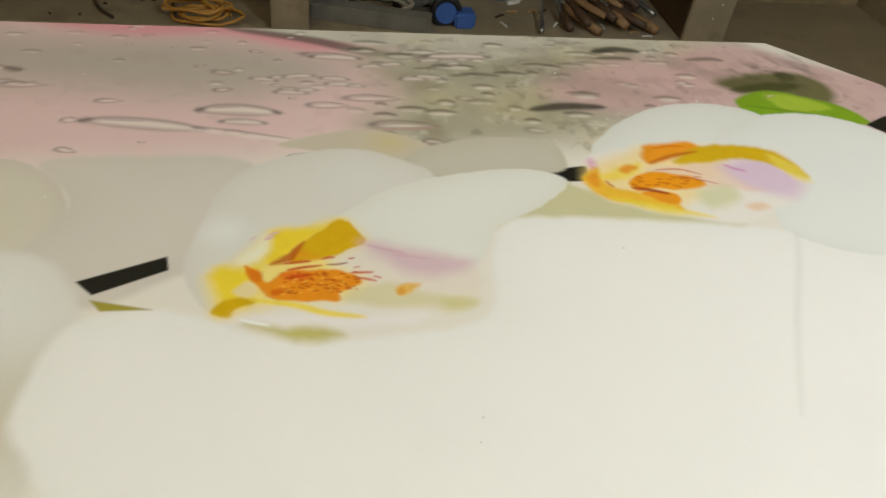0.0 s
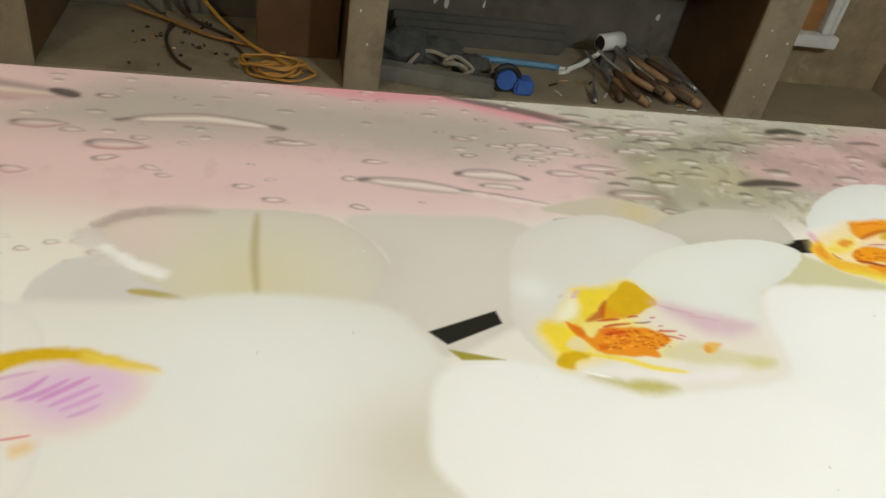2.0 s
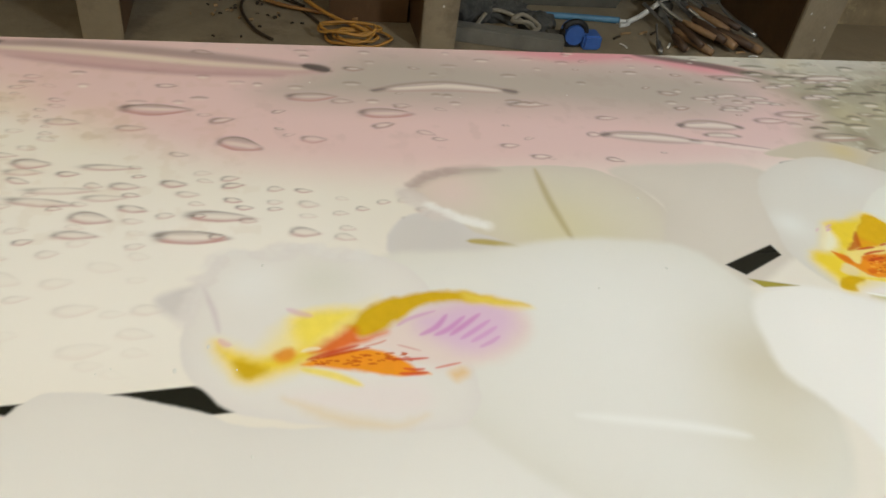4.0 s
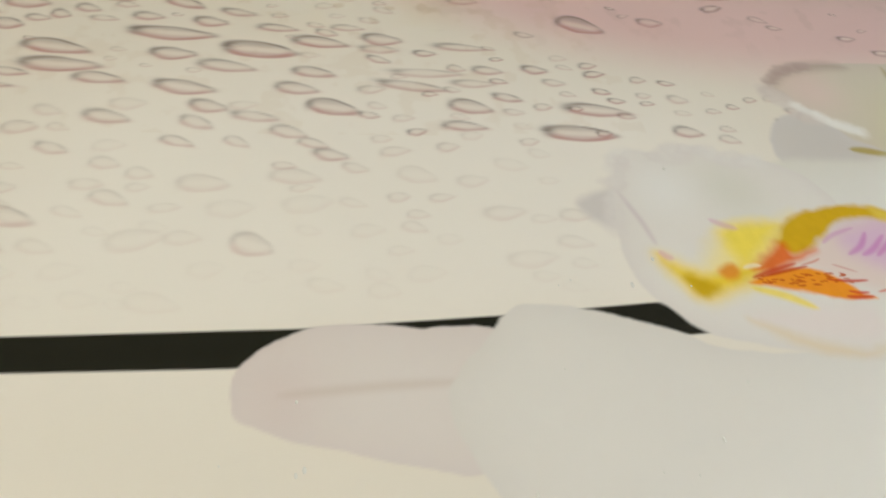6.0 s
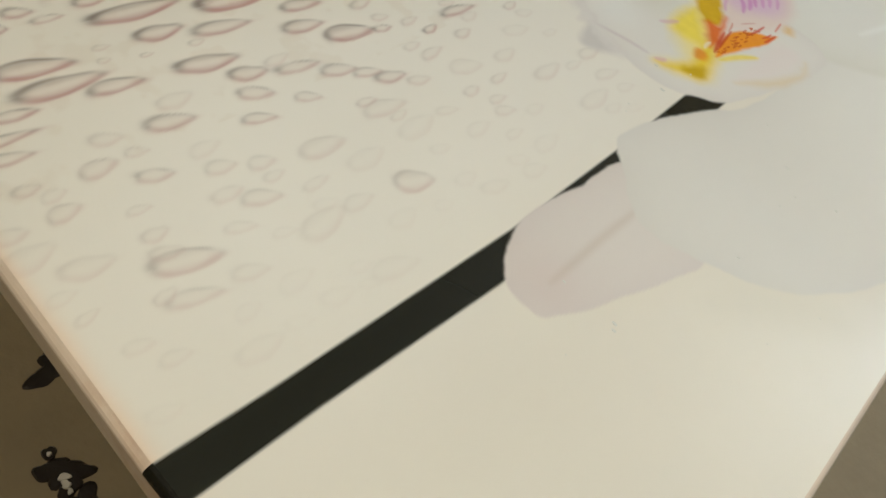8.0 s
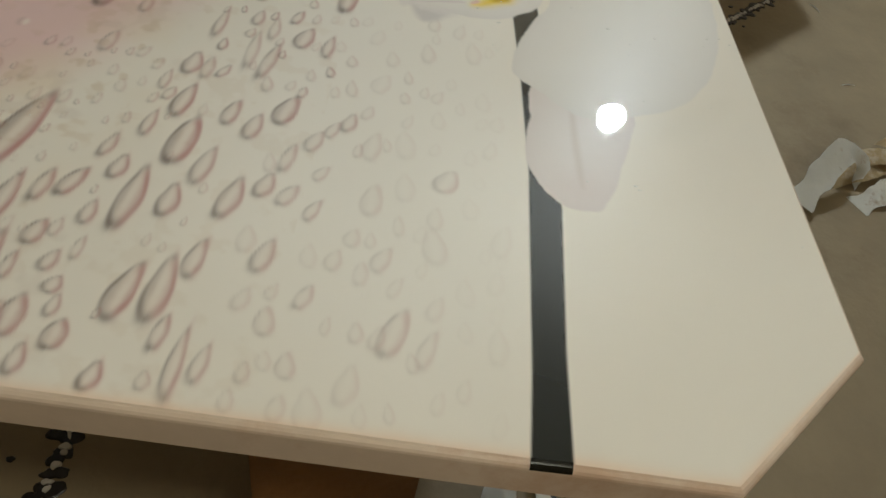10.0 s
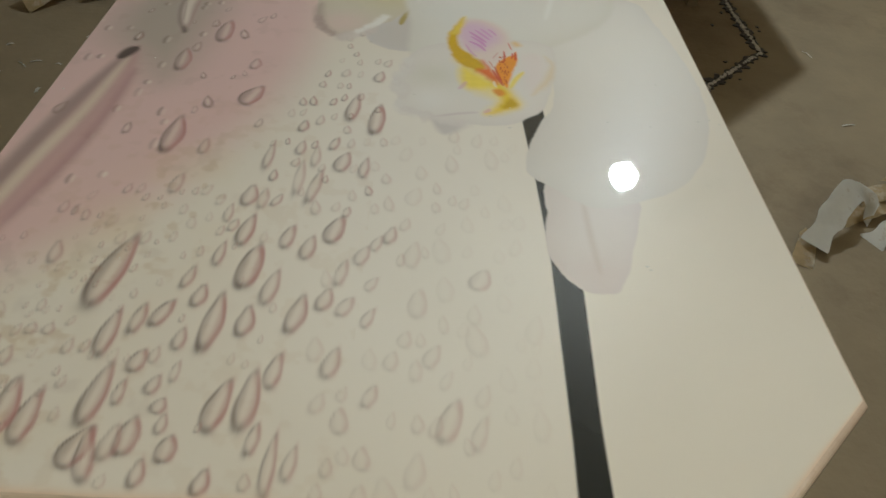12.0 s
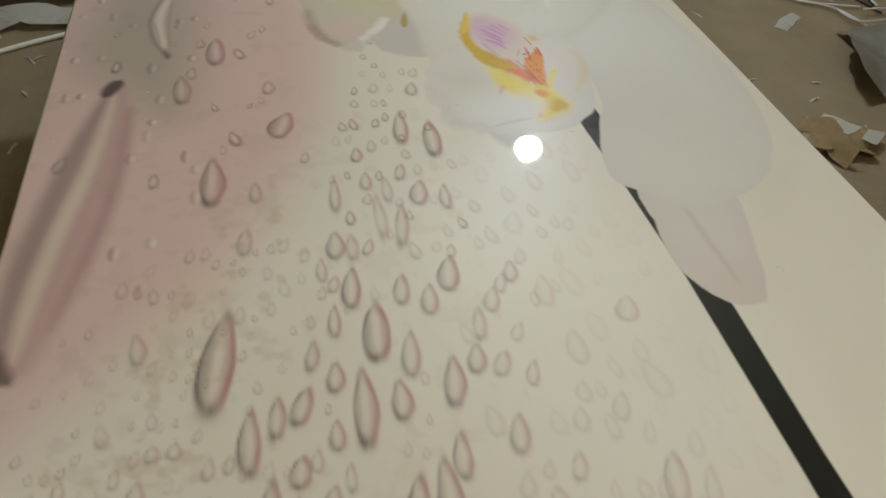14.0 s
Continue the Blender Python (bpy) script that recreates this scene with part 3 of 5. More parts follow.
    long_drop(-0.617, 0.938, -0.428, 0.940, 0.028, 0.012, 1)
    long_drop(-0.353, 0.838, -0.225, 0.822, 0.024, 0.002, 0)
    stroke([(-0.24, 0.823), (-0.19, 0.812), (-0.13, 0.800)], 0.007, (232, 216, 206), 0.8, 0.003)
    stroke([(-0.24, 0.829), (-0.19, 0.819), (-0.14, 0.806)], 0.003, (136, 118, 112), 0.6, 0.002)
    long_drop(-0.241, 0.860, -0.150, 0.856, 0.026, 0.003, 0)
    long_drop(-0.215, 0.838, -0.165, 0.835, 0.013, 0.001, 0)
    long_drop(-0.12, 0.985, -0.055, 0.982, 0.018, 0.002, 0)
    long_drop(0.02, 0.992, 0.11, 0.994, 0.018, 0.002, 0)
    for k in range(16):
        x, y = -0.19 + 0.016 * k + rng.normal(0, 0.01), 0.885 + 0.05 * rng.random() + 0.004 * k
        l = rng.uniform(0.018, 0.040)
        long_drop(x, y, x + l, y + rng.normal(0, 0.002), 0.2 * l + 0.003, 0.001, 0)
    stroke([(-0.145, 0.775), (-0.12, 0.777), (-0.10, 0.774)], 0.008, (84, 66, 64), 0.8, 0.002)


def paint_petals():
    # spray behind the third flower
    shape([(-0.603, 0.733), (-0.574, 0.762), (-0.514, 0.771), (-0.446, 0.774), (-0.388, 0.765), (-0.346, 0.725), (-0.33, 0.66), (-0.35, 0.625), (-0.519, 0.630), (-0.576, 0.685), (-0.594, 0.708)],
          (216, 208, 190), 0.002, rim=(204, 190, 180), rim_width=0.015, core=[(-0.46, 0.66, 0.06, (214, 205, 156), 0.55), (-0.56, 0.73, 0.035, (226, 202, 194), 0.8)])
    stroke([(-0.603, 0.732), (-0.575, 0.757), (-0.53, 0.767), (-0.50, 0.766)], 0.014, (166, 144, 132), 0.55, 0.008)
    stroke([(-0.457, 0.768), (-0.458, 0.707), (-0.454, 0.642)], 0.008, (176, 158, 110), 0.75, 0.004)
    shape([(-0.36, 0.62), (-0.335, 0.70), (-0.37, 0.765), (-0.28, 0.775), (-0.19, 0.770), (-0.16, 0.72), (-0.19, 0.64), (-0.24, 0.60), (-0.30, 0.57)], (217, 208, 196), 0.006, rim=(206, 196, 182), rim_width=0.03)
    shape([(-0.31, 0.600), (-0.243, 0.628), (-0.24, 0.611), (-0.295, 0.584)], (36, 35, 29), 0.0012, sharp=True)
    shape([(-0.633, 0.625), (-0.628, 0.675), (-0.598, 0.694), (-0.572, 0.700), (-0.553, 0.665), (-0.519, 0.640), (-0.55, 0.625)], (210, 204, 198), 0.003, rim=(218, 212, 208), rim_width=0.012)
    stroke([(-0.575, 0.697), (-0.562, 0.683), (-0.535, 0.668)], 0.010, (240, 238, 230), 0.9, 0.003)
    stroke([(-0.56, 0.648), (-0.54, 0.645), (-0.512, 0.637)], 0.009, (178, 156, 66), 0.85, 0.003)
    # third flower
    shape([(-0.921, 0.475), (-0.975, 0.480), (-1.005, 0.4845), (-1.038, 0.4845), (-1.066, 0.473), (-1.085, 0.455), (-1.088, 0.436), (-1.078, 0.42), (-1.01, 0.395), (-0.94, 0.382), (-0.90, 0.43)],
          (226, 218, 212), 0.0014, rim=(214, 202, 197), rim_width=0.018, core=[(-1.06, 0.44, 0.03, (218, 202, 197), 0.6)])
    stroke([(-0.95, 0.440), (-1.0, 0.440), (-1.06, 0.438)], 0.006, (204, 188, 176), 0.5, 0.004)
    shape([(-0.924, 0.476), (-0.915, 0.488), (-0.897, 0.495), (-0.861, 0.491), (-0.80, 0.470), (-0.75, 0.45), (-0.60, 0.44), (-0.45, 0.42), (-0.44, 0.30), (-0.524, 0.275), (-0.643, 0.258),
           (-0.745, 0.258), (-0.846, 0.282), (-0.903, 0.315), (-0.932, 0.348), (-0.950, 0.384), (-0.962, 0.42), (-0.952, 0.446)],
          (231, 227, 220), 0.0016, rim=(214, 208, 201), rim_width=0.03, core=[(-0.62, 0.36, 0.10, (235, 232, 225), 0.7)])
    shape([(-0.65, 0.625), (-0.557, 0.634), (-0.495, 0.643), (-0.433, 0.647), (-0.351, 0.634), (-0.318, 0.605), (-0.300, 0.56), (-0.312, 0.50), (-0.30, 0.42), (-0.36, 0.33), (-0.50, 0.34), (-0.60, 0.43), (-0.64, 0.52)],
          (232, 229, 222), 0.007, rim=(214, 209, 194), rim_width=0.03, core=[(-0.335, 0.47, 0.06, (206, 196, 172), 0.8), (-0.48, 0.56, 0.08, (234, 233, 228), 0.6), (-0.37, 0.40, 0.05, (214, 206, 184), 0.6)])
    stroke([(-0.52, 0.438), (-0.44, 0.42), (-0.39, 0.405)], 0.008, (244, 243, 238), 0.7, 0.005)
    shape([(-0.792, 0.600), (-0.834, 0.590), (-0.828, 0.570), (-0.796, 0.558)], (214, 208, 204), 0.006)
    shape([(-0.808, 0.505), (-0.813, 0.541), (-0.800, 0.605), (-0.779, 0.643), (-0.743, 0.640), (-0.715, 0.650), (-0.689, 0.637), (-0.66, 0.635), (-0.62, 0.61), (-0.60, 0.55), (-0.59, 0.48), (-0.603, 0.443), (-0.641, 0.436), (-0.706, 0.447), (-0.771, 0.465), (-0.790, 0.483)],
          (232, 227, 220), 0.002, rim=(216, 208, 204), rim_width=0.012, rim_opacity=0.4, core=[(-0.70, 0.60, 0.03, (216, 214, 200), 0.6), (-0.76, 0.60, 0.03, (236, 234, 230), 0.8)])
    stroke([(-0.80, 0.600), (-0.79, 0.57), (-0.785, 0.545)], 0.004, (206, 190, 194), 0.6, 0.003)
    # first flower and the second behind it
    shape([(-0.154, 0.795), (-0.114, 0.813), (-0.066, 0.824), (-0.03, 0.815), (0.003, 0.792), (0.0, 0.75), (-0.06, 0.76), (-0.1, 0.78)], (206, 194, 172), 0.003, core=[(-0.04, 0.80, 0.02, (210, 190, 130), 0.6)])
    shape([(-0.01, 0.785), (0.029, 0.803), (0.08, 0.812), (0.13, 0.804), (0.146, 0.781), (0.13, 0.745), (0.02, 0.735), (-0.03, 0.755)], (204, 197, 180), 0.003, rim=(190, 180, 156), rim_width=0.012)
    shape([(-0.228, 0.61), (-0.217, 0.68), (-0.205, 0.722), (-0.181, 0.754), (-0.137, 0.778), (-0.08, 0.788), (-0.030, 0.768), (0.0, 0.74), (-0.03, 0.69), (-0.095, 0.65), (-0.15, 0.60), (-0.2, 0.56)],
          (224, 219, 209), 0.003, rim=(212, 204, 194), rim_width=0.02, core=[(-0.20, 0.66, 0.02, (236, 236, 230), 0.7), (-0.08, 0.74, 0.03, (226, 224, 216), 0.5)])
    shape([(0.09, 0.748), (0.154, 0.715), (0.207, 0.680), (0.30, 0.66), (0.26, 0.64), (0.12, 0.65), (0.04, 0.66), (0.04, 0.70)], (208, 200, 158), 0.006)
    shape([(-0.100, 0.668), (-0.086, 0.690), (-0.04, 0.724), (0.019, 0.742), (0.08, 0.752), (0.115, 0.747), (0.136, 0.728), (0.10, 0.69), (0.05, 0.66), (0.02, 0.61), (-0.03, 0.62), (-0.07, 0.645)],
          (233, 231, 222), 0.002, rim=(222, 219, 204), rim_width=0.02)
    shape([(-0.324, 0.46), (-0.323, 0.498), (-0.313, 0.539), (-0.290, 0.561), (-0.247, 0.566), (-0.20, 0.552), (-0.15, 0.53), (-0.05, 0.53), (0.02, 0.55), (0.035, 0.62), (0.06, 0.668), (0.119, 0.672), (0.256, 0.660), (0.346, 0.645), (0.43, 0.612),
           (0.55, 0.5), (0.6, 0.2), (-0.2, 0.2), (-0.29, 0.40)], WHITE, 0.006, rim=(230, 227, 218), rim_width=0.02, rim_opacity=0.35)
    shape([(-0.296, 0.579), (-0.286, 0.566), (-0.247, 0.566)], (160, 146, 56), 0.0015, sharp=True)
    shape([(0.165, 0.73), (0.178, 0.78), (0.192, 0.805), (0.237, 0.848), (0.28, 0.873), (0.324, 0.886), (0.38, 0.884), (0.42, 0.855), (0.35, 0.79), (0.25, 0.76)], (231, 230, 221), 0.002, rim=(214, 212, 200), rim_width=0.015)
    shape([(0.405, 0.855), (0.46, 0.866), (0.503, 0.863), (0.545, 0.843), (0.575, 0.81), (0.60, 0.74), (0.58, 0.65), (0.435, 0.605), (0.34, 0.65), (0.38, 0.74), (0.33, 0.80)], (234, 233, 226), 0.002, rim=(222, 220, 210), rim_width=0.02)


def frill(points, size, color, edge):
    """A ruffled petal edge: overlapping small lobes with a darker hem."""
    for x, y in [(p[0], p[1]) for p in spline([(x, y, 0) for x, y in points], 4)]:
        r = size * rng.uniform(0.5, 1.5)
        a = rng.uniform(0, 6.28)
        loop = [(x + r * (1 + 0.25 * math.sin(3 * q + a)) * math.cos(q), y + 0.8 * r * math.sin(q)) for q in (0, 0.9, 1.8, 2.7, 3.6, 4.5, 5.4)]
        shape(loop, color, 0.004, 0.55, rim=edge, rim_width=r * 0.5, rim_opacity=rng.uniform(0.0, 0.6) ** 1.5)


def paint_creases():
    frill([(-0.605, 0.728), (-0.596, 0.706), (-0.578, 0.688)], 0.010, (222, 212, 204), (176, 150, 146))
    frill([(-0.800, 0.606), (-0.782, 0.638), (-0.745, 0.638), (-0.716, 0.648), (-0.690, 0.636), (-0.662, 0.632)], 0.011, (232, 228, 222), (202, 184, 186))
    frill([(-0.600, 0.738), (-0.578, 0.758), (-0.545, 0.766)], 0.007, (190, 168, 160), (150, 126, 120))
    frill([(-0.588, 0.708), (-0.572, 0.694), (-0.552, 0.680), (-0.535, 0.670)], 0.006, (244, 242, 236), (222, 214, 208))
    frill([(-0.812, 0.56), (-0.806, 0.585), (-0.795, 0.612), (-0.785, 0.632)], 0.007, (230, 225, 220), (206, 188, 188))
    stroke([(0.352, 0.645), (0.33, 0.60), (0.285, 0.52), (0.24, 0.43)], 0.005, (214, 211, 201), 0.4, 0.005)
    stroke([(-0.98, 0.36), (-0.93, 0.32), (-0.90, 0.28)], 0.03, (226, 219, 204), 0.5, 0.02)


def dashes(count, x0, x1, y0, y1, color, length, width, turn, opacity=0.9):
    for _ in range(count):
        x, y, a = rng.uniform(x0, x1), rng.uniform(y0, y1), math.radians(turn + rng.normal(0, 10))
        l = length * rng.uniform(0.5, 1.2) / 2
        stroke([(x - l * math.cos(a), y - l * math.sin(a)), (x, y), (x + l * math.cos(a), y + l * math.sin(a))], width, color, opacity, 0.0009)


def paint_lips():
    # third flower
    shape([(-0.6580, 0.5360), (-0.6340, 0.5530), (-0.5880, 0.5670), (-0.5370, 0.5590), (-0.5320, 0.5300), (-0.5570, 0.5030), (-0.6010, 0.4930), (-0.6370, 0.5020), (-0.6670, 0.5200)], (232, 214, 206), 0.01, 1)
    shape([(-0.7320, 0.4770), (-0.6990, 0.4810), (-0.6430, 0.4830), (-0.6280, 0.4680), (-0.6410, 0.4530), (-0.6780, 0.4550), (-0.7110, 0.4650)], (234, 222, 218), 0.01, 0.8)
    shape([(-0.7880, 0.5340), (-0.7570, 0.5220), (-0.7280, 0.5550), (-0.6720, 0.5630), (-0.6560, 0.5690), (-0.6730, 0.5390), (-0.7020, 0.5120), (-0.7420, 0.4980), (-0.7670, 0.4950)], (246, 224, 120), 0.014, 0.7)
    shape([(-0.7280, 0.5570), (-0.7020, 0.5640), (-0.6730, 0.5620), (-0.6830, 0.5500), (-0.6980, 0.5360), (-0.7150, 0.5230), (-0.7240, 0.5270), (-0.7290, 0.5400)], (246, 222, 84), 0.01, 0.95)
    shape([(-0.7880, 0.5340), (-0.7800, 0.5280), (-0.7580, 0.5170), (-0.7340, 0.5200), (-0.7150, 0.5230), (-0.7110, 0.5160), (-0.7220, 0.5070), (-0.7410, 0.5010), (-0.7670, 0.4950), (-0.7770, 0.5080), (-0.7850, 0.5240)], (240, 208, 52), 0.009, 0.95)
    shape([(-0.7750, 0.5150), (-0.7580, 0.5120), (-0.7510, 0.5030), (-0.7660, 0.4960)], (206, 166, 12), 0.005, 0.9)
    shape([(-0.7440, 0.5200), (-0.7310, 0.5230), (-0.7280, 0.5140), (-0.7400, 0.5100)], (232, 140, 40), 0.004, 0.85)
    shape([(-0.6260, 0.5460), (-0.6060, 0.5600), (-0.5720, 0.5680), (-0.5450, 0.5580), (-0.5420, 0.5370), (-0.5640, 0.5130), (-0.5910, 0.5090), (-0.6120, 0.5210), (-0.6240, 0.5320)], (222, 186, 216), 0.015, 0.8)
    shape([(-0.6840, 0.5430), (-0.6740, 0.5570), (-0.6580, 0.5690), (-0.6350, 0.5780), (-0.6000, 0.5810), (-0.5690, 0.5770), (-0.5450, 0.5660), (-0.5240, 0.5580), (-0.5620, 0.5630), (-0.5930, 0.5680), (-0.6210, 0.5630), (-0.6420, 0.5490), (-0.6580, 0.5360), (-0.6740, 0.5320)], (216, 174, 26), 0.004, 1)
    shape([(-0.5790, 0.5780), (-0.5450, 0.5670), (-0.5220, 0.5550), (-0.5530, 0.5590), (-0.5770, 0.5670)], (240, 214, 90), 0.006, 0.7)
    shape([(-0.7150, 0.5190), (-0.6960, 0.5330), (-0.6800, 0.5450), (-0.6740, 0.5320), (-0.6540, 0.5360), (-0.6710, 0.5260), (-0.6920, 0.5180), (-0.7020, 0.5150)], (226, 104, 28), 0.006, 0.95)
    shape([(-0.7230, 0.5070), (-0.7020, 0.5140), (-0.6770, 0.5180), (-0.6540, 0.5120), (-0.6420, 0.5020), (-0.6350, 0.4930), (-0.6260, 0.4880), (-0.6600, 0.4900), (-0.6870, 0.4970), (-0.7090, 0.5020)], (240, 152, 34), 0.0025, 1)
    stroke([(-0.7190, 0.5110), (-0.7020, 0.5160), (-0.6780, 0.5230)], 0.0045, (206, 66, 22), 0.85, 0.0018)
    stroke([(-0.7080, 0.5120), (-0.6900, 0.5160), (-0.6690, 0.5200)], 0.003, (200, 62, 22), 0.8, 0.0012)
    stroke([(-0.6580, 0.5070), (-0.6410, 0.5050), (-0.6240, 0.5050)], 0.0028, (206, 60, 34), 0.85, 0.00112)
    stroke([(-0.6500, 0.4910), (-0.6400, 0.4900), (-0.6270, 0.4900)], 0.0036, (212, 62, 40), 0.8, 0.00144)
    stroke([(-0.6460, 0.4960), (-0.6380, 0.4940), (-0.6290, 0.4940)], 0.0028, (214, 70, 44), 0.8, 0.00112)
    stroke([(-0.6210, 0.4940), (-0.6100, 0.4960), (-0.5990, 0.4980)], 0.0024, (216, 100, 80), 0.7, 0.001)
    stroke([(-0.6740, 0.5210), (-0.6620, 0.5240), (-0.6550, 0.5270)], 0.0022, (210, 110, 80), 0.6, 0.001)
    stroke([(-0.6470, 0.5210), (-0.6400, 0.5180), (-0.6290, 0.5130)], 0.002, (204, 120, 110), 0.5, 0.001)
    stroke([(-0.6270, 0.5300), (-0.6120, 0.5380), (-0.6000, 0.5520)], 0.005, (204, 116, 192), 0.6, 0.002)
    stroke([(-0.6150, 0.5290), (-0.6020, 0.5350), (-0.5850, 0.5490)], 0.005, (206, 118, 194), 0.6, 0.002)
    stroke([(-0.6020, 0.5280), (-0.5880, 0.5380), (-0.5710, 0.5510)], 0.005, (204, 112, 190), 0.6, 0.002)
    stroke([(-0.5940, 0.5230), (-0.5800, 0.5320), (-0.5640, 0.5430)], 0.0045, (208, 126, 198), 0.55, 0.0018)
    stroke([(-0.5860, 0.5190), (-0.5720, 0.5270), (-0.5600, 0.5350)], 0.0045, (210, 132, 200), 0.5, 0.0018)
    stroke([(-0.5800, 0.5130), (-0.5690, 0.5180), (-0.5600, 0.5240)], 0.004, (208, 130, 196), 0.5, 0.0016)
    stroke([(-0.6440, 0.5420), (-0.6310, 0.5500), (-0.6090, 0.5570)], 0.004, (210, 140, 196), 0.5, 0.0016)
    shape([(-0.6100, 0.4880), (-0.5990, 0.4910), (-0.5950, 0.4850), (-0.6070, 0.4810)], (230, 190, 120), 0.006, 0.8)
    stroke([(-0.7230, 0.5200), (-0.7150, 0.5220), (-0.7080, 0.5220)], 0.004, (242, 228, 196), 0.8, 0.0016)
    stroke([(-0.7240, 0.5020), (-0.7010, 0.4940), (-0.6800, 0.4820)], 0.0075, (242, 220, 86), 0.85, 0.003)
    shape([(-0.7370, 0.4750), (-0.7160, 0.4650), (-0.6830, 0.4520), (-0.6570, 0.4440), (-0.6340, 0.4490), (-0.6630, 0.4400), (-0.6970, 0.4470), (-0.7210, 0.4600)], (228, 204, 160), 0.007, 0.6)
    stroke([(-0.7320, 0.5680), (-0.7220, 0.5620), (-0.7120, 0.5580)], 0.006, (218, 168, 190), 0.5, 0.0024)
    stroke([(-0.7850, 0.5380), (-0.7810, 0.5330), (-0.7760, 0.5310)], 0.006, (222, 160, 190), 0.45, 0.0024)
    dashes(46, -0.714, -0.639, 0.502, 0.513, (198, 84, 20), 0.0048, 0.0016, -12, 0.8)
    # first flower
    shape([(-0.2070, 0.6030), (-0.1850, 0.6200), (-0.1590, 0.6560), (-0.1300, 0.6600), (-0.0970, 0.6650), (-0.0750, 0.6420), (-0.0310, 0.6260), (0.0110, 0.6140), (0.0190, 0.5880), (0.0070, 0.5630), (-0.0210, 0.5550), (-0.0650, 0.5600), (-0.1060, 0.5680), (-0.1480, 0.5710), (-0.1900, 0.5620)], (231, 220, 204), 0.007, 1)
    shape([(-0.1910, 0.5540), (-0.1710, 0.5580), (-0.1400, 0.5580), (-0.0880, 0.5510), (-0.0330, 0.5520), (-0.0470, 0.5410), (-0.1010, 0.5390), (-0.1520, 0.5430)], (238, 230, 224), 0.006, 0.9)
    shape([(-0.2090, 0.6010), (-0.1850, 0.6220), (-0.1590, 0.6570), (-0.1240, 0.6640), (-0.0950, 0.6720), (-0.0780, 0.6430), (-0.1080, 0.6180), (-0.0800, 0.5910), (-0.1040, 0.5690), (-0.1480, 0.5710), (-0.1900, 0.5570), (-0.2010, 0.5630)], (244, 218, 100), 0.012, 0.8)
    shape([(-0.2070, 0.6030), (-0.1980, 0.6140), (-0.1780, 0.6110), (-0.1610, 0.6420), (-0.1580, 0.6570), (-0.1360, 0.6620), (-0.1060, 0.6680), (-0.0950, 0.6740), (-0.0960, 0.6620), (-0.1140, 0.6550), (-0.1310, 0.6370), (-0.1520, 0.6170), (-0.1640, 0.6150), (-0.1710, 0.5980), (-0.1810, 0.5820), (-0.1730, 0.5730), (-0.1900, 0.5570), (-0.2010, 0.5590), (-0.1970, 0.5700), (-0.2020, 0.5860)], (241, 210, 54), 0.007, 0.97)
    shape([(-0.1840, 0.6200), (-0.1690, 0.6420), (-0.1600, 0.6530), (-0.1600, 0.6340), (-0.1700, 0.6170)], (242, 238, 216), 0.007, 0.85)
    shape([(-0.1870, 0.5870), (-0.1740, 0.5950), (-0.1670, 0.5840), (-0.1760, 0.5770), (-0.1840, 0.5790)], (234, 214, 166), 0.003, 0.85)
    shape([(-0.2020, 0.5600), (-0.1970, 0.5700), (-0.1840, 0.5760), (-0.1680, 0.5730), (-0.1810, 0.5650), (-0.1890, 0.5550)], (212, 168, 14), 0.0025, 0.95)
    shape([(-0.1430, 0.6180), (-0.1300, 0.6410), (-0.1180, 0.6550), (-0.0950, 0.6720), (-0.0770, 0.6430), (-0.0940, 0.6300), (-0.1130, 0.6230)], (218, 172, 26), 0.002, 1)
    shape([(-0.1420, 0.6200), (-0.1330, 0.6340), (-0.1250, 0.6280), (-0.1190, 0.6220)], (226, 150, 30), 0.006, 0.7)
    shape([(-0.1580, 0.6160), (-0.1430, 0.6300), (-0.1280, 0.6430), (-0.1360, 0.6250), (-0.1470, 0.6170)], (188, 86, 26), 0.0025, 0.85)
    shape([(-0.1790, 0.6140), (-0.1690, 0.6080), (-0.1600, 0.5930), (-0.1440, 0.6060), (-0.1160, 0.6080), (-0.0940, 0.6030), (-0.0820, 0.5910), (-0.0930, 0.5830), (-0.1030, 0.5790), (-0.1040, 0.5680), (-0.1380, 0.5710), (-0.1580, 0.5750), (-0.1670, 0.5890), (-0.1760, 0.6000)], (234, 144, 32), 0.002, 1)
    shape([(-0.1760, 0.6110), (-0.1650, 0.6050), (-0.1670, 0.5940), (-0.1740, 0.6000)], (222, 112, 22), 0.003, 0.8)
    shape([(-0.1570, 0.5830), (-0.1500, 0.5860), (-0.1470, 0.5810), (-0.1550, 0.5780)], (214, 96, 20), 0.002, 0.8)
    shape([(-0.1490, 0.6010), (-0.1330, 0.6050), (-0.1250, 0.5970), (-0.1400, 0.5940)], (224, 100, 34), 0.004, 0.7)
    stroke([(-0.1480, 0.6150), (-0.1340, 0.6170), (-0.1240, 0.6180)], 0.0034, (200, 72, 24), 0.9, 0.00136)
    stroke([(-0.1450, 0.6070), (-0.1320, 0.6100), (-0.1150, 0.6120)], 0.0034, (200, 68, 24), 0.9, 0.00136)
    stroke([(-0.1160, 0.6200), (-0.1090, 0.6220), (-0.1040, 0.6220)], 0.0032, (196, 70, 34), 0.85, 0.00128)
    stroke([(-0.1120, 0.6130), (-0.1020, 0.6130), (-0.0930, 0.6150)], 0.0024, (150, 80, 56), 0.8, 0.001)
    stroke([(-0.0930, 0.6200), (-0.0900, 0.6200), (-0.0870, 0.6210)], 0.0022, (196, 84, 50), 0.8, 0.001)
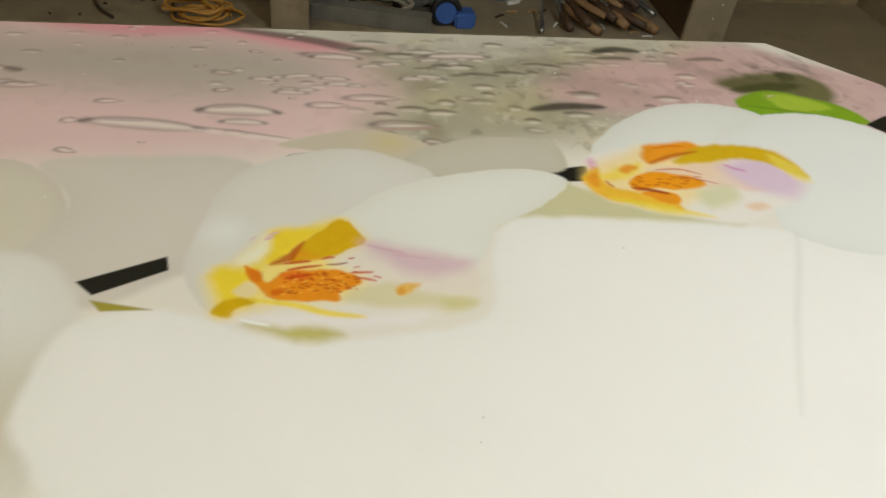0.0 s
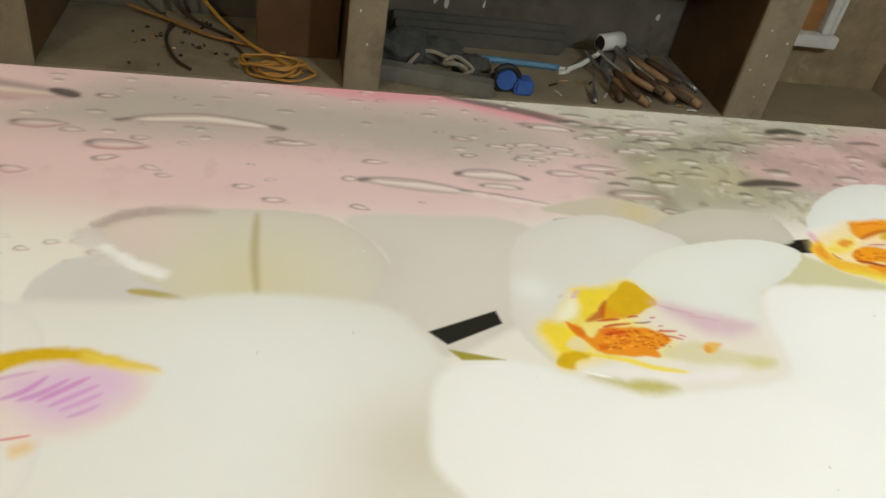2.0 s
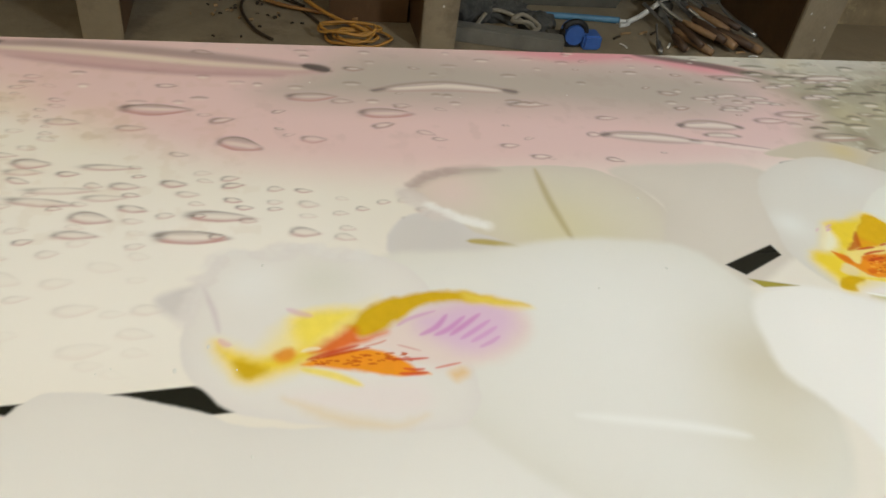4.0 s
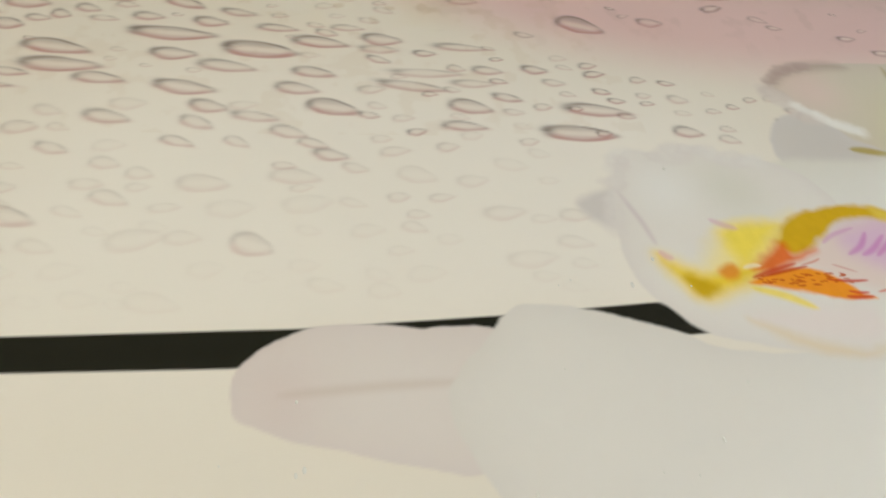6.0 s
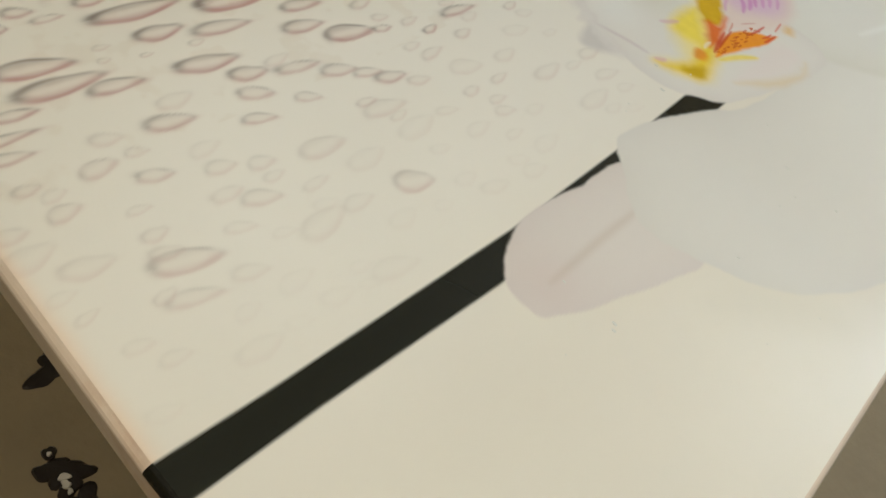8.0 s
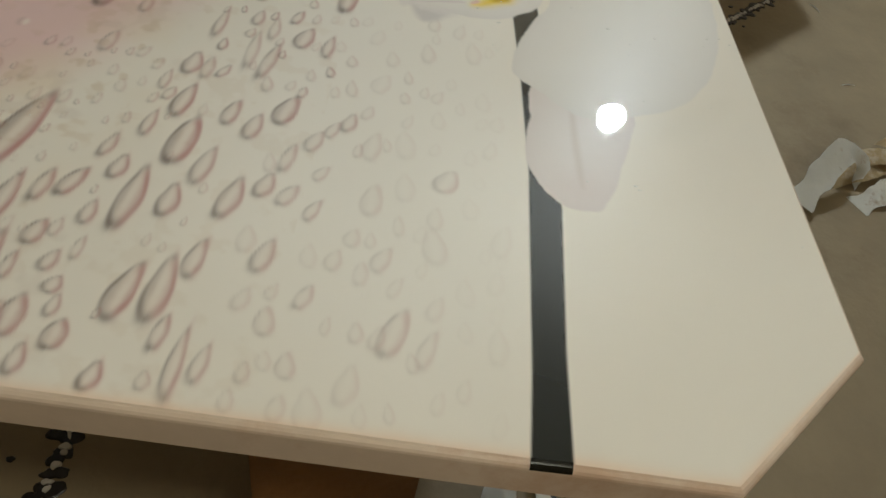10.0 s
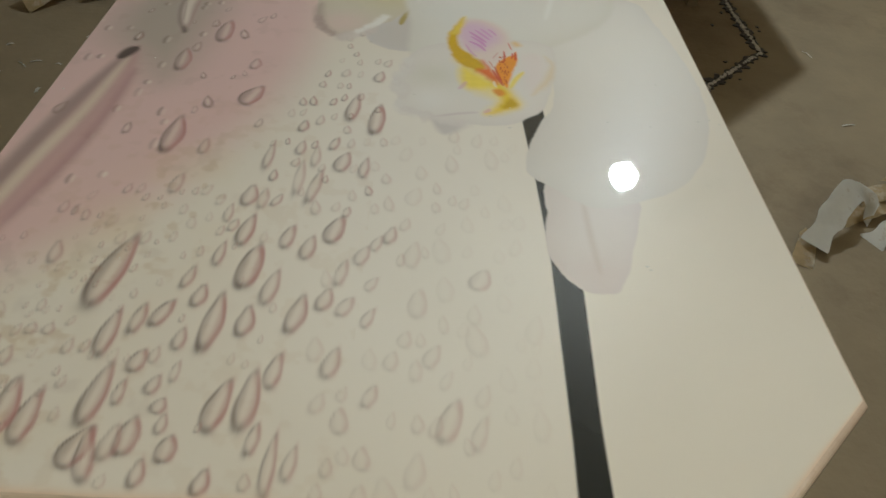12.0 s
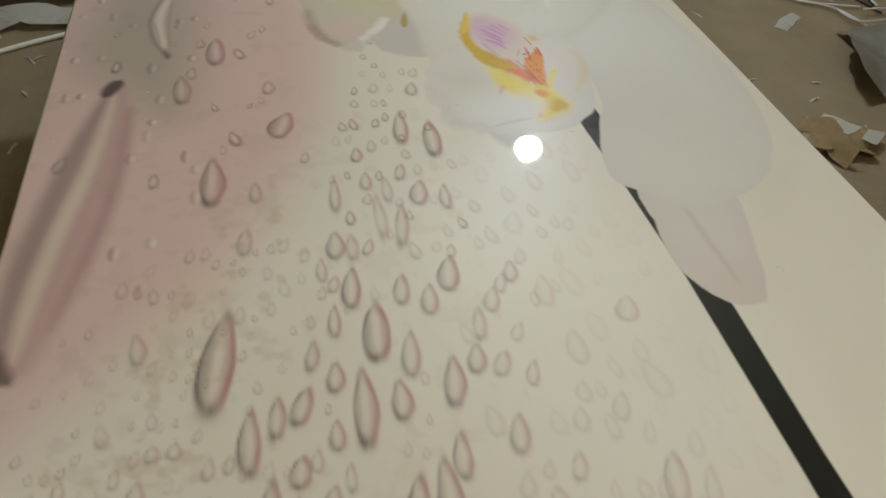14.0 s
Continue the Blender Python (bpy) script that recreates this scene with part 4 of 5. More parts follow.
    stroke([(-0.0920, 0.6020), (-0.0820, 0.6020), (-0.0720, 0.6020)], 0.003, (206, 74, 54), 0.85, 0.0012)
    stroke([(-0.0880, 0.5960), (-0.0790, 0.5940), (-0.0700, 0.5910)], 0.003, (204, 78, 60), 0.8, 0.0012)
    stroke([(-0.0730, 0.5970), (-0.0690, 0.5960), (-0.0660, 0.5940)], 0.0024, (206, 90, 80), 0.7, 0.001)
    stroke([(-0.0890, 0.6080), (-0.0860, 0.6090), (-0.0830, 0.6090)], 0.0024, (206, 100, 80), 0.6, 0.001)
    stroke([(-0.1470, 0.5970), (-0.1330, 0.6000), (-0.1220, 0.6010)], 0.004, (206, 70, 26), 0.8, 0.0016)
    dashes(60, -0.147, -0.086, 0.579, 0.604, (190, 78, 16), 0.0052, 0.0018, -8, 0.75)
    dashes(16, -0.148, -0.095, 0.576, 0.599, (248, 190, 70), 0.005, 0.0018, 5, 0.6)
    shape([(-0.0780, 0.6430), (-0.0310, 0.6270), (0.0150, 0.6130), (-0.0030, 0.5980), (-0.0380, 0.5980), (-0.0580, 0.6140), (-0.0740, 0.6310)], (212, 172, 188), 0.012, 0.7)
    stroke([(-0.0750, 0.6370), (-0.0540, 0.6290), (-0.0420, 0.6250)], 0.0045, (200, 130, 160), 0.3, 0.0018)
    stroke([(-0.0530, 0.6230), (-0.0380, 0.6210), (-0.0210, 0.6170)], 0.0036, (200, 134, 160), 0.25, 0.00144)
    shape([(-0.0950, 0.5790), (-0.0580, 0.5880), (-0.0270, 0.5750), (0.0120, 0.5670), (0.0020, 0.5570), (-0.0530, 0.5600), (-0.0960, 0.5660)], (217, 206, 156), 0.006, 0.75)
    shape([(-0.0190, 0.5640), (-0.0030, 0.5670), (0.0090, 0.5600), (-0.0110, 0.5520)], (208, 198, 126), 0.007, 0.6)
    shape([(-0.0550, 0.5810), (-0.0480, 0.5860), (-0.0340, 0.5870), (-0.0430, 0.5760), (-0.0520, 0.5730)], (232, 178, 74), 0.003, 0.9)
    shape([(-0.0530, 0.5800), (-0.0480, 0.5830), (-0.0470, 0.5760), (-0.0530, 0.5750)], (224, 150, 50), 0.002, 0.7)
    stroke([(-0.1730, 0.5730), (-0.1390, 0.5660), (-0.1140, 0.5560), (-0.0830, 0.5500)], 0.007, (242, 214, 62), 0.9, 0.0028)
    shape([(-0.1770, 0.5480), (-0.1520, 0.5420), (-0.1220, 0.5410), (-0.1010, 0.5300), (-0.1300, 0.5260), (-0.1530, 0.5350)], (190, 178, 78), 0.007, 0.85)
    stroke([(-0.1810, 0.5520), (-0.1690, 0.5480), (-0.1580, 0.5450)], 0.003, (246, 244, 238), 0.9, 0.0012)
    dashes(7, -0.174, -0.148, 0.647, 0.659, (222, 170, 190), 0.009, 0.003, 30, 0.4)
    # second flower
    shape([(0.1650, 0.7690), (0.1660, 0.7440), (0.1660, 0.7030), (0.2040, 0.6890), (0.2450, 0.6690), (0.3000, 0.6590), (0.3650, 0.6890), (0.4120, 0.7290), (0.4070, 0.7830), (0.3710, 0.7960), (0.2990, 0.8030), (0.2460, 0.7960), (0.2110, 0.7880)], (238, 230, 220), 0.005, 1)
    shape([(0.1600, 0.7480), (0.2050, 0.7740), (0.2460, 0.7940), (0.3200, 0.7940), (0.3280, 0.7640), (0.2880, 0.7200), (0.2450, 0.6870), (0.1730, 0.7000)], (246, 216, 140), 0.012, 0.75)
    shape([(0.1570, 0.7400), (0.1760, 0.7560), (0.1760, 0.7320), (0.1850, 0.7200), (0.2130, 0.7090), (0.2430, 0.6940), (0.2440, 0.6780), (0.2040, 0.6900), (0.1720, 0.6990), (0.1570, 0.7140)], (242, 186, 44), 0.004, 0.95)
    shape([(0.1740, 0.7030), (0.2070, 0.6960), (0.2450, 0.6820), (0.2750, 0.6690), (0.2330, 0.6730), (0.1960, 0.6870)], (240, 214, 70), 0.005, 0.8)
    shape([(0.1720, 0.7360), (0.2000, 0.7540), (0.2270, 0.7620), (0.2150, 0.7410), (0.1870, 0.7300)], (246, 214, 84), 0.006, 0.9)
    shape([(0.2000, 0.7490), (0.2120, 0.7590), (0.2210, 0.7540), (0.2080, 0.7440)], (236, 150, 40), 0.004, 0.9)
    shape([(0.1680, 0.7660), (0.1760, 0.7710), (0.1780, 0.7610), (0.1690, 0.7510)], (224, 140, 190), 0.006, 0.6)
    shape([(0.1610, 0.7380), (0.1720, 0.7430), (0.1710, 0.7240), (0.1630, 0.7190)], (236, 150, 40), 0.004, 0.8)
    shape([(0.2320, 0.7490), (0.2670, 0.7560), (0.3260, 0.7600), (0.3320, 0.7350), (0.3550, 0.7110), (0.2940, 0.7170), (0.2610, 0.7270)], (238, 208, 186), 0.006, 0.8)
    shape([(0.3220, 0.7560), (0.3650, 0.7710), (0.3950, 0.7500), (0.4010, 0.7220), (0.3770, 0.7000), (0.3470, 0.7120), (0.3260, 0.7320)], (220, 188, 212), 0.014, 0.8)
    shape([(0.2420, 0.7920), (0.2640, 0.7990), (0.2990, 0.8030), (0.3100, 0.7860), (0.2750, 0.7720), (0.2360, 0.7610)], (240, 154, 34), 0.005, 1)
    shape([(0.3110, 0.7940), (0.3710, 0.7960), (0.4040, 0.7770), (0.4140, 0.7350), (0.3980, 0.7410), (0.3720, 0.7640), (0.3390, 0.7690), (0.3020, 0.7610), (0.2670, 0.7630)], (216, 174, 26), 0.005, 1)
    shape([(0.3880, 0.7800), (0.4090, 0.7580), (0.4130, 0.7270), (0.3970, 0.7340), (0.3850, 0.7600)], (240, 216, 90), 0.006, 0.7)
    stroke([(0.2380, 0.7610), (0.2690, 0.7750), (0.3040, 0.7840)], 0.006, (196, 104, 26), 0.8, 0.0024)
    stroke([(0.2510, 0.7890), (0.2740, 0.7940), (0.2940, 0.7930)], 0.004, (228, 120, 30), 0.7, 0.0016)
    shape([(0.2050, 0.7300), (0.2310, 0.7450), (0.2670, 0.7400), (0.2890, 0.7240), (0.2660, 0.7140), (0.2320, 0.7160), (0.2080, 0.7130)], (241, 156, 28), 0.003, 1)
    shape([(0.2130, 0.7110), (0.2440, 0.7090), (0.2480, 0.6930), (0.2340, 0.6900), (0.2170, 0.7020)], (238, 152, 32), 0.003, 1)
    stroke([(0.2030, 0.7180), (0.2220, 0.7140), (0.2410, 0.7070)], 0.0055, (166, 52, 22), 0.9, 0.0022)
    stroke([(0.2400, 0.7490), (0.2680, 0.7500), (0.2910, 0.7400)], 0.003, (206, 90, 60), 0.7, 0.0012)
    stroke([(0.2580, 0.7370), (0.2790, 0.7330), (0.3040, 0.7230)], 0.003, (206, 96, 70), 0.6, 0.0012)
    stroke([(0.3240, 0.7590), (0.3340, 0.7510), (0.3460, 0.7460)], 0.005, (208, 116, 180), 0.6, 0.002)
    stroke([(0.1790, 0.7310), (0.1810, 0.7240), (0.1850, 0.7190)], 0.004, (210, 120, 60), 0.7, 0.0016)
    dashes(22, 0.207, 0.287, 0.719, 0.74, (206, 104, 20), 0.01, 0.0026, -4, 0.65)
    shape([(0.2720, 0.7080), (0.3100, 0.7200), (0.3160, 0.6970), (0.2770, 0.6830)], (208, 206, 146), 0.01, 0.65)
    shape([(0.3180, 0.6850), (0.3340, 0.6900), (0.3430, 0.6830), (0.3250, 0.6780)], (234, 192, 150), 0.006, 0.75)


paint_ground()
paint_drops()
paint_petals()
RAGGED[0] = 1.5
paint_lips()
paint_creases()
strong = (INK.max(-1) - INK.min(-1)) / (INK.max(-1) + 0.01)
INK *= (1 + 0.10 * smooth(0.35, 0.75, strong) * (cloud(0.007, 31) - 0.5) + 0.04 * (cloud(0.15, 32) - 0.5))[..., None]
# warm glow along the west rim, put into the ink colour
rim_gap = PX - X0 - 0.004 * (cloud(0.03, 33) - 0.5)
lay(window(X0, X1 + 1, Y0, Y1 + 1), 0.40 * np.exp(-(np.maximum(rim_gap - INSET, 0) / 0.006) ** 1.5) * smooth(0.30, 0.42, INK.max(-1)), (236, 190, 148))


def outline(grow=0.0):
    a, b, c, d, k = X0 - grow, X1 + grow, Y0 - grow, Y1 + grow, CUT + 0.4 * grow
    return [(a + k, c), (b - k, c), (b, c + k), (b, d - k), (b - k, d), (a + k + SKEW, d), (a + SKEW, d - k), (a, c + k)]


def printed_sheet(parent):
    """The grid of the picture, its ends drawn in along the cut corners."""
    cut = CUT - 0.4 * INSET
    low, high = Y0 + INSET + cut, Y1 - INSET - cut
    back = np.maximum(np.maximum(low - PY, PY - high), 0)
    reach = 0.30
    left = np.clip(1 - (PX - GX[0]) / reach, 0, 1) ** 2
    right = np.clip(1 - (GX[-1] - PX) / reach, 0, 1) ** 2
    lean = np.clip((PY - low) / (high - low), 0, 1) * SKEW * np.clip(1 - (PX - GX[0]) / 0.10, 0, 1) ** 2
    x = PX + back * left - back * right + lean
    ny, nx = PX.shape
    co = np.stack([x, PY, np.full(PX.shape, TOP)], -1).reshape(-1, 3).astype(np.float32)
    idx = np.arange(ny * nx, dtype=np.int32).reshape(ny, nx)
    quads = np.stack([idx[:-1, :-1], idx[:-1, 1:], idx[1:, 1:], idx[1:, :-1]], -1).reshape(-1)
    me = bpy.data.meshes.new("print")
    me.vertices.add(ny * nx)
    me.vertices.foreach_set("co", co.ravel())
    me.loops.add(len(quads))
    me.loops.foreach_set("vertex_index", quads)
    n = len(quads) // 4
    me.polygons.add(n)
    me.polygons.foreach_set("loop_start", np.arange(0, 4 * n, 4, dtype=np.int32))
    me.update(calc_edges=True)
    ink = me.color_attributes.new("ink", "FLOAT_COLOR", "POINT")
    ink.data.foreach_set("color", np.concatenate([np.clip(INK, 0, 1), np.ones(PX.shape + (1,))], -1).astype(np.float32).ravel())
    me.materials.append(PRINT)
    ob = new("print", me)
    ob.parent = parent
    return tagged(ob, "orchid and water-drop print under clear glossy resin")


# ---- the room ----
RX0, RX1, RY0, RY1, RZ = -3.2, 2.25, -2.6, 3.02, 2.9
tagged(part("floor", box(RX0 - 0.2, RX1 + 0.2, RY0 - 0.2, RY1 + 0.2, -0.15, 0.0), CONCRETE), "bare stained concrete workshop floor with scraps", "floor", kind="structure")
# ceiling, south and west walls are unseen, added to bounce the lamplight
tagged(part("ceiling", box(RX0 - 0.2, RX1 + 0.2, RY0 - 0.2, RY1 + 0.2, RZ, RZ + 0.15), CEILING), "unseen pale ceiling, added for bounced light", "ceiling", kind="structure")
tagged(part("wall_north", box(RX0 - 0.2, RX1 + 0.2, RY1, RY1 + 0.2, 0.0, RZ), BACKWALL), "dirty grey plaster wall behind the niches", "wall", kind="structure")
tagged(part("wall_south", box(RX0 - 0.2, RX1 + 0.2, RY0 - 0.2, RY0, 0.0, RZ), PLASTER), "unseen dirty plaster wall, added for bounced light", "wall", kind="structure")
tagged(part("wall_east", box(RX1, RX1 + 0.2, RY0, RY1, 0.0, RZ), PLASTER), "tan plaster wall with damp stains", "wall", kind="structure")
tagged(part("wall_west", box(RX0 - 0.2, RX0, RY0, RY1, 0.0, RZ), PLASTER), "unseen dirty plaster wall, added for bounced light", "wall", kind="structure")

# ---- niches along the north wall ----
niches = empty("niche_shelving", (0, 2.75, 0), "built-in tan and dark brown shelving niches along the wall", "shelving")
NF, NB, NZ = 2.48, RY1 - 0.003, 0.06
part("niche_base", box(RX0 + 0.01, 1.36, NF + 0.01, NB, 0.0, NZ, 0.004), FRONTS, niches)
for x0, x1 in ((-1.27, -1.15), (-0.215, -0.095), (1.20, 1.36)):
    wall = part("partition", box(x0 + 0.004, x1 - 0.004, NF + 0.02, NB, NZ + 0.001, 0.62, 0.003), DARKWOOD, niches, "dark brown wooden partition")
    part("front_edge", box(x0, x1, NF, NF + 0.02, 0.0, 0.62, 0.004), FRONTS, wall, "dirty tan front post")
part("shelf_top", box(RX0 + 0.01, 1.38, NF - 0.02, NB, 0.621, 0.66, 0.004), FRONTS, niches)
for ob in niches.children:
    ob.matrix_parent_inverse = niches.matrix_basis.inverted()

# ---- resin table ----
table = empty("resin_table", (0, 0, 0), "long table with cut corners, orchid print under glossy resin", "table")
board = part("board", prism(outline(), TOP - 0.033, TOP - 0.0006, 0.0055), EDGE, table, "pale pinkish resin-coated board edge")
picture = printed_sheet(table)
bend = bmesh.new()
arc = [(X0 + 0.0086 - 0.0060 * math.sin(q), TOP - 0.0058 + 0.0060 * math.cos(q)) for q in np.linspace(0, 1.35, 8)]
low, high = [[bend.verts.new((x, y, z)) for x, z in arc] for y in (0.4643, 0.4905)]
for k in range(7):
    bend.faces.new((low[k], high[k], high[k + 1], low[k + 1]))
bmesh.ops.solidify(bend, geom=bend.faces[:], thickness=0.0008)
part("stripe_end", bend, BLACKINK, board, "black stripe running over the edge")
for x in (-1.16, 0.42):
    part("support", box(x - 0.02, x + 0.02, 0.53, 0.70, 0.0, TOP - 0.034, 0.003), SUPPORT, table, "brown wooden support board")

# tiny bubbles and grains caught in the resin
r1 = np.random.default_rng(12)
bm = bmesh.new()
for k in range(60):
    x, y = (r1.normal(-0.86, 0.10), r1.normal(0.42, 0.09)) if k < 26 else (r1.uniform(X0 + 0.13, X1 - 0.13), r1.uniform(Y0 + 0.01, Y1 - 0.01))
    if not Y0 + 0.01 < y < Y1 - 0.01:
        continue
    rad = r1.uniform(0.0007, 0.0018)
    if 0.455 < y < 0.50 or -0.76 < x < -0.58 and 0.45 < y < 0.59:
        continue
    bmesh.ops.create_uvsphere(bm, u_segments=8, v_segments=6, radius=rad, matrix=Matrix.Translation((x, y, TOP - rad * 0.35)) @ Matrix.Diagonal((1.0, 1.0 + r1.random(), 0.6, 1)))
part("resin_grain", bm, material("clear_resin_grain", lin(232, 230, 222), 0.05, vary=0.03, coat=1.0, bump=0), picture, "tiny bubbles in the resin", True)["kind"] = "stuff"

# ---- bulbs ----
def hanging_bulb(place, mat, label):
    lamp = empty("hanging_bulb", place, label, "lamp")
    bm = bmesh.new()
    bmesh.ops.create_uvsphere(bm, u_segments=24, v_segments=16, radius=0.06)
    for v in bm.verts:
        v.co.z *= 1.12 if v.co.z > 0 else 1.0
    part("bulb", bm, mat, lamp, "glowing bulb", True)
    socket = part("socket", tube([(0, 0, 0.06), (0, 0, 0.09), (0, 0, 0.13)], 0.024, 16), WHITEPLASTIC, lamp)
    part("cable", tube([(0, 0, 0.128), (0, 0, 0.4), (0, 0, RZ - place[2])], 0.004, 8), BLACKRUBBER, socket)


hanging_bulb(LAMP, GLASS_BULB, "bare white bulb hanging lit on a black cable")
# the added fill bulb, out of view
hanging_bulb(WEST_FILL, FILL_BULB, "unseen warm fill bulb on a black cable, added to light the west end")

# ---- second table, its near corner beside the first ----
other = empty("white_table", (0, 0, 0), "plain white resin table with cut corners, black drips below", "table")
part("board", prism([(0.93, -0.575), (2.0, -0.575), (2.0, 0.225), (0.93, 0.225), (0.655, -0.05), (0.655, -0.30)], 0.665, 0.70, 0.005), EDGE, other)
for x, y in ((1.32, -0.42), (1.32, 0.08), (1.85, -0.42), (1.85, 0.08)):
    part("leg", box(x - 0.02, x + 0.02, y - 0.02, y + 0.02, 0.0, 0.664, 0.003), FRONTS, other)


# ---- drips on the floor ----
def blob(bm, x, y, r, z, r2):
    """A flat, uneven splash."""
    n = 22
    p1, p2, p3 = r2.uniform(0, 6.28, 3)
    wob = [1 + 0.16 * math.sin(2 * q + p1) + 0.12 * math.sin(3 * q + p2) + 0.06 * math.sin(5 * q + p3) for q in (2 * math.pi * k / n for k in range(n))]
    stretch, turn = r2.uniform(0.75, 1.35), r2.uniform(0, math.pi)
    def ring(f, zz):
        out = []
        for k in range(n):
            a = 2 * math.pi * k / n
            u, v = r * f * wob[k] * math.cos(a) * stretch, r * f * wob[k] * math.sin(a) / stretch
            out.append(bm.verts.new((x + u * math.cos(turn) - v * math.sin(turn), y + u * math.sin(turn) + v * math.cos(turn), zz)))
        return out
    a, b = ring(1.0, 0.0005), ring(0.8, z)
    for k in range(n):
        bm.faces.new((a[k], a[(k + 1) % n], b[(k + 1) % n], b[k]))
    bm.faces.new(b)


def drips(corners, spread, size, pale, seed, label, step=0.018, breaks=-0.45):
    r2 = np.random.default_rng(seed)
    thing = empty("resin_drips", (*corners[0], 0), label, "drips", kind="stuff")
    black, white = bmesh.new(), bmesh.new()
    line = []
    for (ax, ay), (bx, by) in zip(corners, corners[1:]):
        n = max(2, int(math.hypot(bx - ax, by - ay) / step))
        line += [(ax + (bx - ax) * k / n, ay + (by - ay) * k / n) for k in range(n)]
    for k, (x, y) in enumerate(line):
        gap = noise.noise((x * 7 + seed, y * 7, 0.3))
        if gap < breaks:
            continue
        blob(black, x + r2.normal(0, spread), y + r2.normal(0, spread), size * r2.uniform(0.5, 1.25), 0.0025 + 0.0001 * (k % 20), r2)
        if r2.random() < pale:
            blob(white, x + r2.normal(0, spread * 0.35), y + r2.normal(0, spread * 0.35), size * r2.uniform(0.2, 0.5), 0.0052 + 0.0001 * (k % 20), r2)
        if r2.random() < 0.12:
            blob(black, x + r2.normal(0, 0.06), y + r2.normal(0, 0.06), size * r2.uniform(0.25, 0.5), 0.003, r2)
    for bm, mat, name in ((black, BLACKDRIP, "black_splashes"), (white, WHITEDRIP, "pale_splashes")):
        ob = part(name, bm, mat, thing)
        ob.matrix_parent_inverse = Matrix.Translation((-corners[0][0], -corners[0][1], 0))


drips([(0.30, 0.28), (-1.14, 0.28), (-1.276, 0.40), (-1.276, 0.89), (-1.13, 1.05), (0.50, 1.05)], 0.008, 0.018, 0.7, 4, "black and pale hardened resin drips on the floor", 0.013)
drips([(2.0, -0.57), (1.5, -0.565), (0.931, -0.577), (0.648, -0.301), (0.648, -0.10)], 0.006, 0.020, 0.9, 9, "black resin drip line with a pale core on concrete", 0.012, -0.9)


# ---- scraps ----
def ribbon(name, points, width, tilt, mat, label, category="paper scrap", group="paper scraps on the floor", thick=0.0015, lift=0.0):
    """A bent strip of paper: points along it, tilt of its cross line in degrees at each end."""
    line = spline(points, 6)
    bm = bmesh.new()
    rows = []
    n = len(line)
    for i, p in enumerate(line):
        along = line[min(i + 1, n - 1)] - line[max(i - 1, 0)]
        flat = Vector((along[0], along[1], 0)).normalized()
        side = Vector((-flat.y, flat.x, 0))
        a = math.radians(tilt[0] + (tilt[1] - tilt[0]) * i / (n - 1))
        cross = side * math.cos(a) + Vector((0, 0, 1)) * math.sin(a)
        w = width * (0.85 + 0.25 * noise.noise((i * 0.4, width * 50, points[0][0] * 9)))
        rows.append([bm.verts.new(Vector(p) + cross * w * f) for f in (-0.5, -0.17, 0.17, 0.5)])
    for a, b in zip(rows, rows[1:]):
        for k in range(3):
            bm.faces.new((a[k], a[k + 1], b[k + 1], b[k]))
    bmesh.ops.solidify(bm, geom=bm.faces[:], thickness=thick)
    low = min(v.co.z for v in bm.verts)
    base = (float(line[0][0]), float(line[0][1]), 0.0)
    for v in bm.verts:
        v.co -= Vector((base[0], base[1], low - 0.0006 - lift))
    ob = part(name, bm, mat, None, label, True)
    ob.location = base
    return tagged(ob, label, category, group)


WHITEP = material("white_paper", lin(232, 228, 216), 0.6, vary=0.05, scale=20, stain=lin(176, 140, 90), stain_at=0.60, bump=0.15)
TANP = material("tan_paper", lin(196, 172, 128), 0.7, vary=0.15, scale=25, stain=lin(224, 212, 186), stain_at=0.55, bump=0.2)
GREYP = material("grey_film", lin(170, 164, 150), 0.5, vary=0.12, scale=15, bump=0.2)
ribbon("paper_scrap", [(-0.15, -0.37, 0.012), (-0.09, -0.42, 0.05), (-0.03, -0.48, 0.095), (0.0, -0.54, 0.06), (-0.02, -0.575, 0.012)], 0.078, (8, 50), WHITEP, "curled white paper strip with brown glue stains")
ribbon("paper_scrap", [(-0.02, -0.50, 0.01), (0.0, -0.58, 0.03), (0.06, -0.66, 0.012), (0.05, -0.75, 0.03), (0.02, -0.86, 0.01)], 0.06, (30, -20), TANP, "crumpled tan masking paper strip on the concrete floor")
ribbon("paper_scrap", [(0.05, -0.56, 0.01), (0.08, -0.66, 0.025), (0.05, -0.78, 0.02), (0.10, -0.90, 0.01)], 0.07, (-10, 35), TANP, "crumpled tan masking paper strip on the concrete floor")
ribbon("paper_scrap", [(-0.10, -0.545, 0.004), (-0.07, -0.60, 0.02), (-0.03, -0.66, 0.03)], 0.07, (0, 8), WHITEP, "small torn white paper flake")
ribbon("paper_scrap", [(-0.20, -0.33, 0.004), (-0.12, -0.37, 0.015), (-0.08, -0.40, 0.01)], 0.06, (5, 15), TANP, "flat torn tan paper piece")
ribbon("paper_scrap", [(0.22, -0.80, 0.004), (0.14, -0.84, 0.02), (0.06, -0.90, 0.03)], 0.09, (10, 0), WHITEP, "flat torn white paper piece")
ribbon("paper_scrap", [(0.17, -0.70, 0.01), (0.10, -0.73, 0.04), (0.03, -0.73, 0.02), (-0.02, -0.75, 0.01)], 0.07, (30, 60), TANP, "crumpled tan masking paper strip on the concrete floor")
ribbon("paper_scrap", [(-1.06, 0.385, 0.004), (-0.98, 0.365, 0.03), (-0.92, 0.345, 0.01)], 0.06, (0, 20), WHITEP, "torn white paper strip below the table edge")
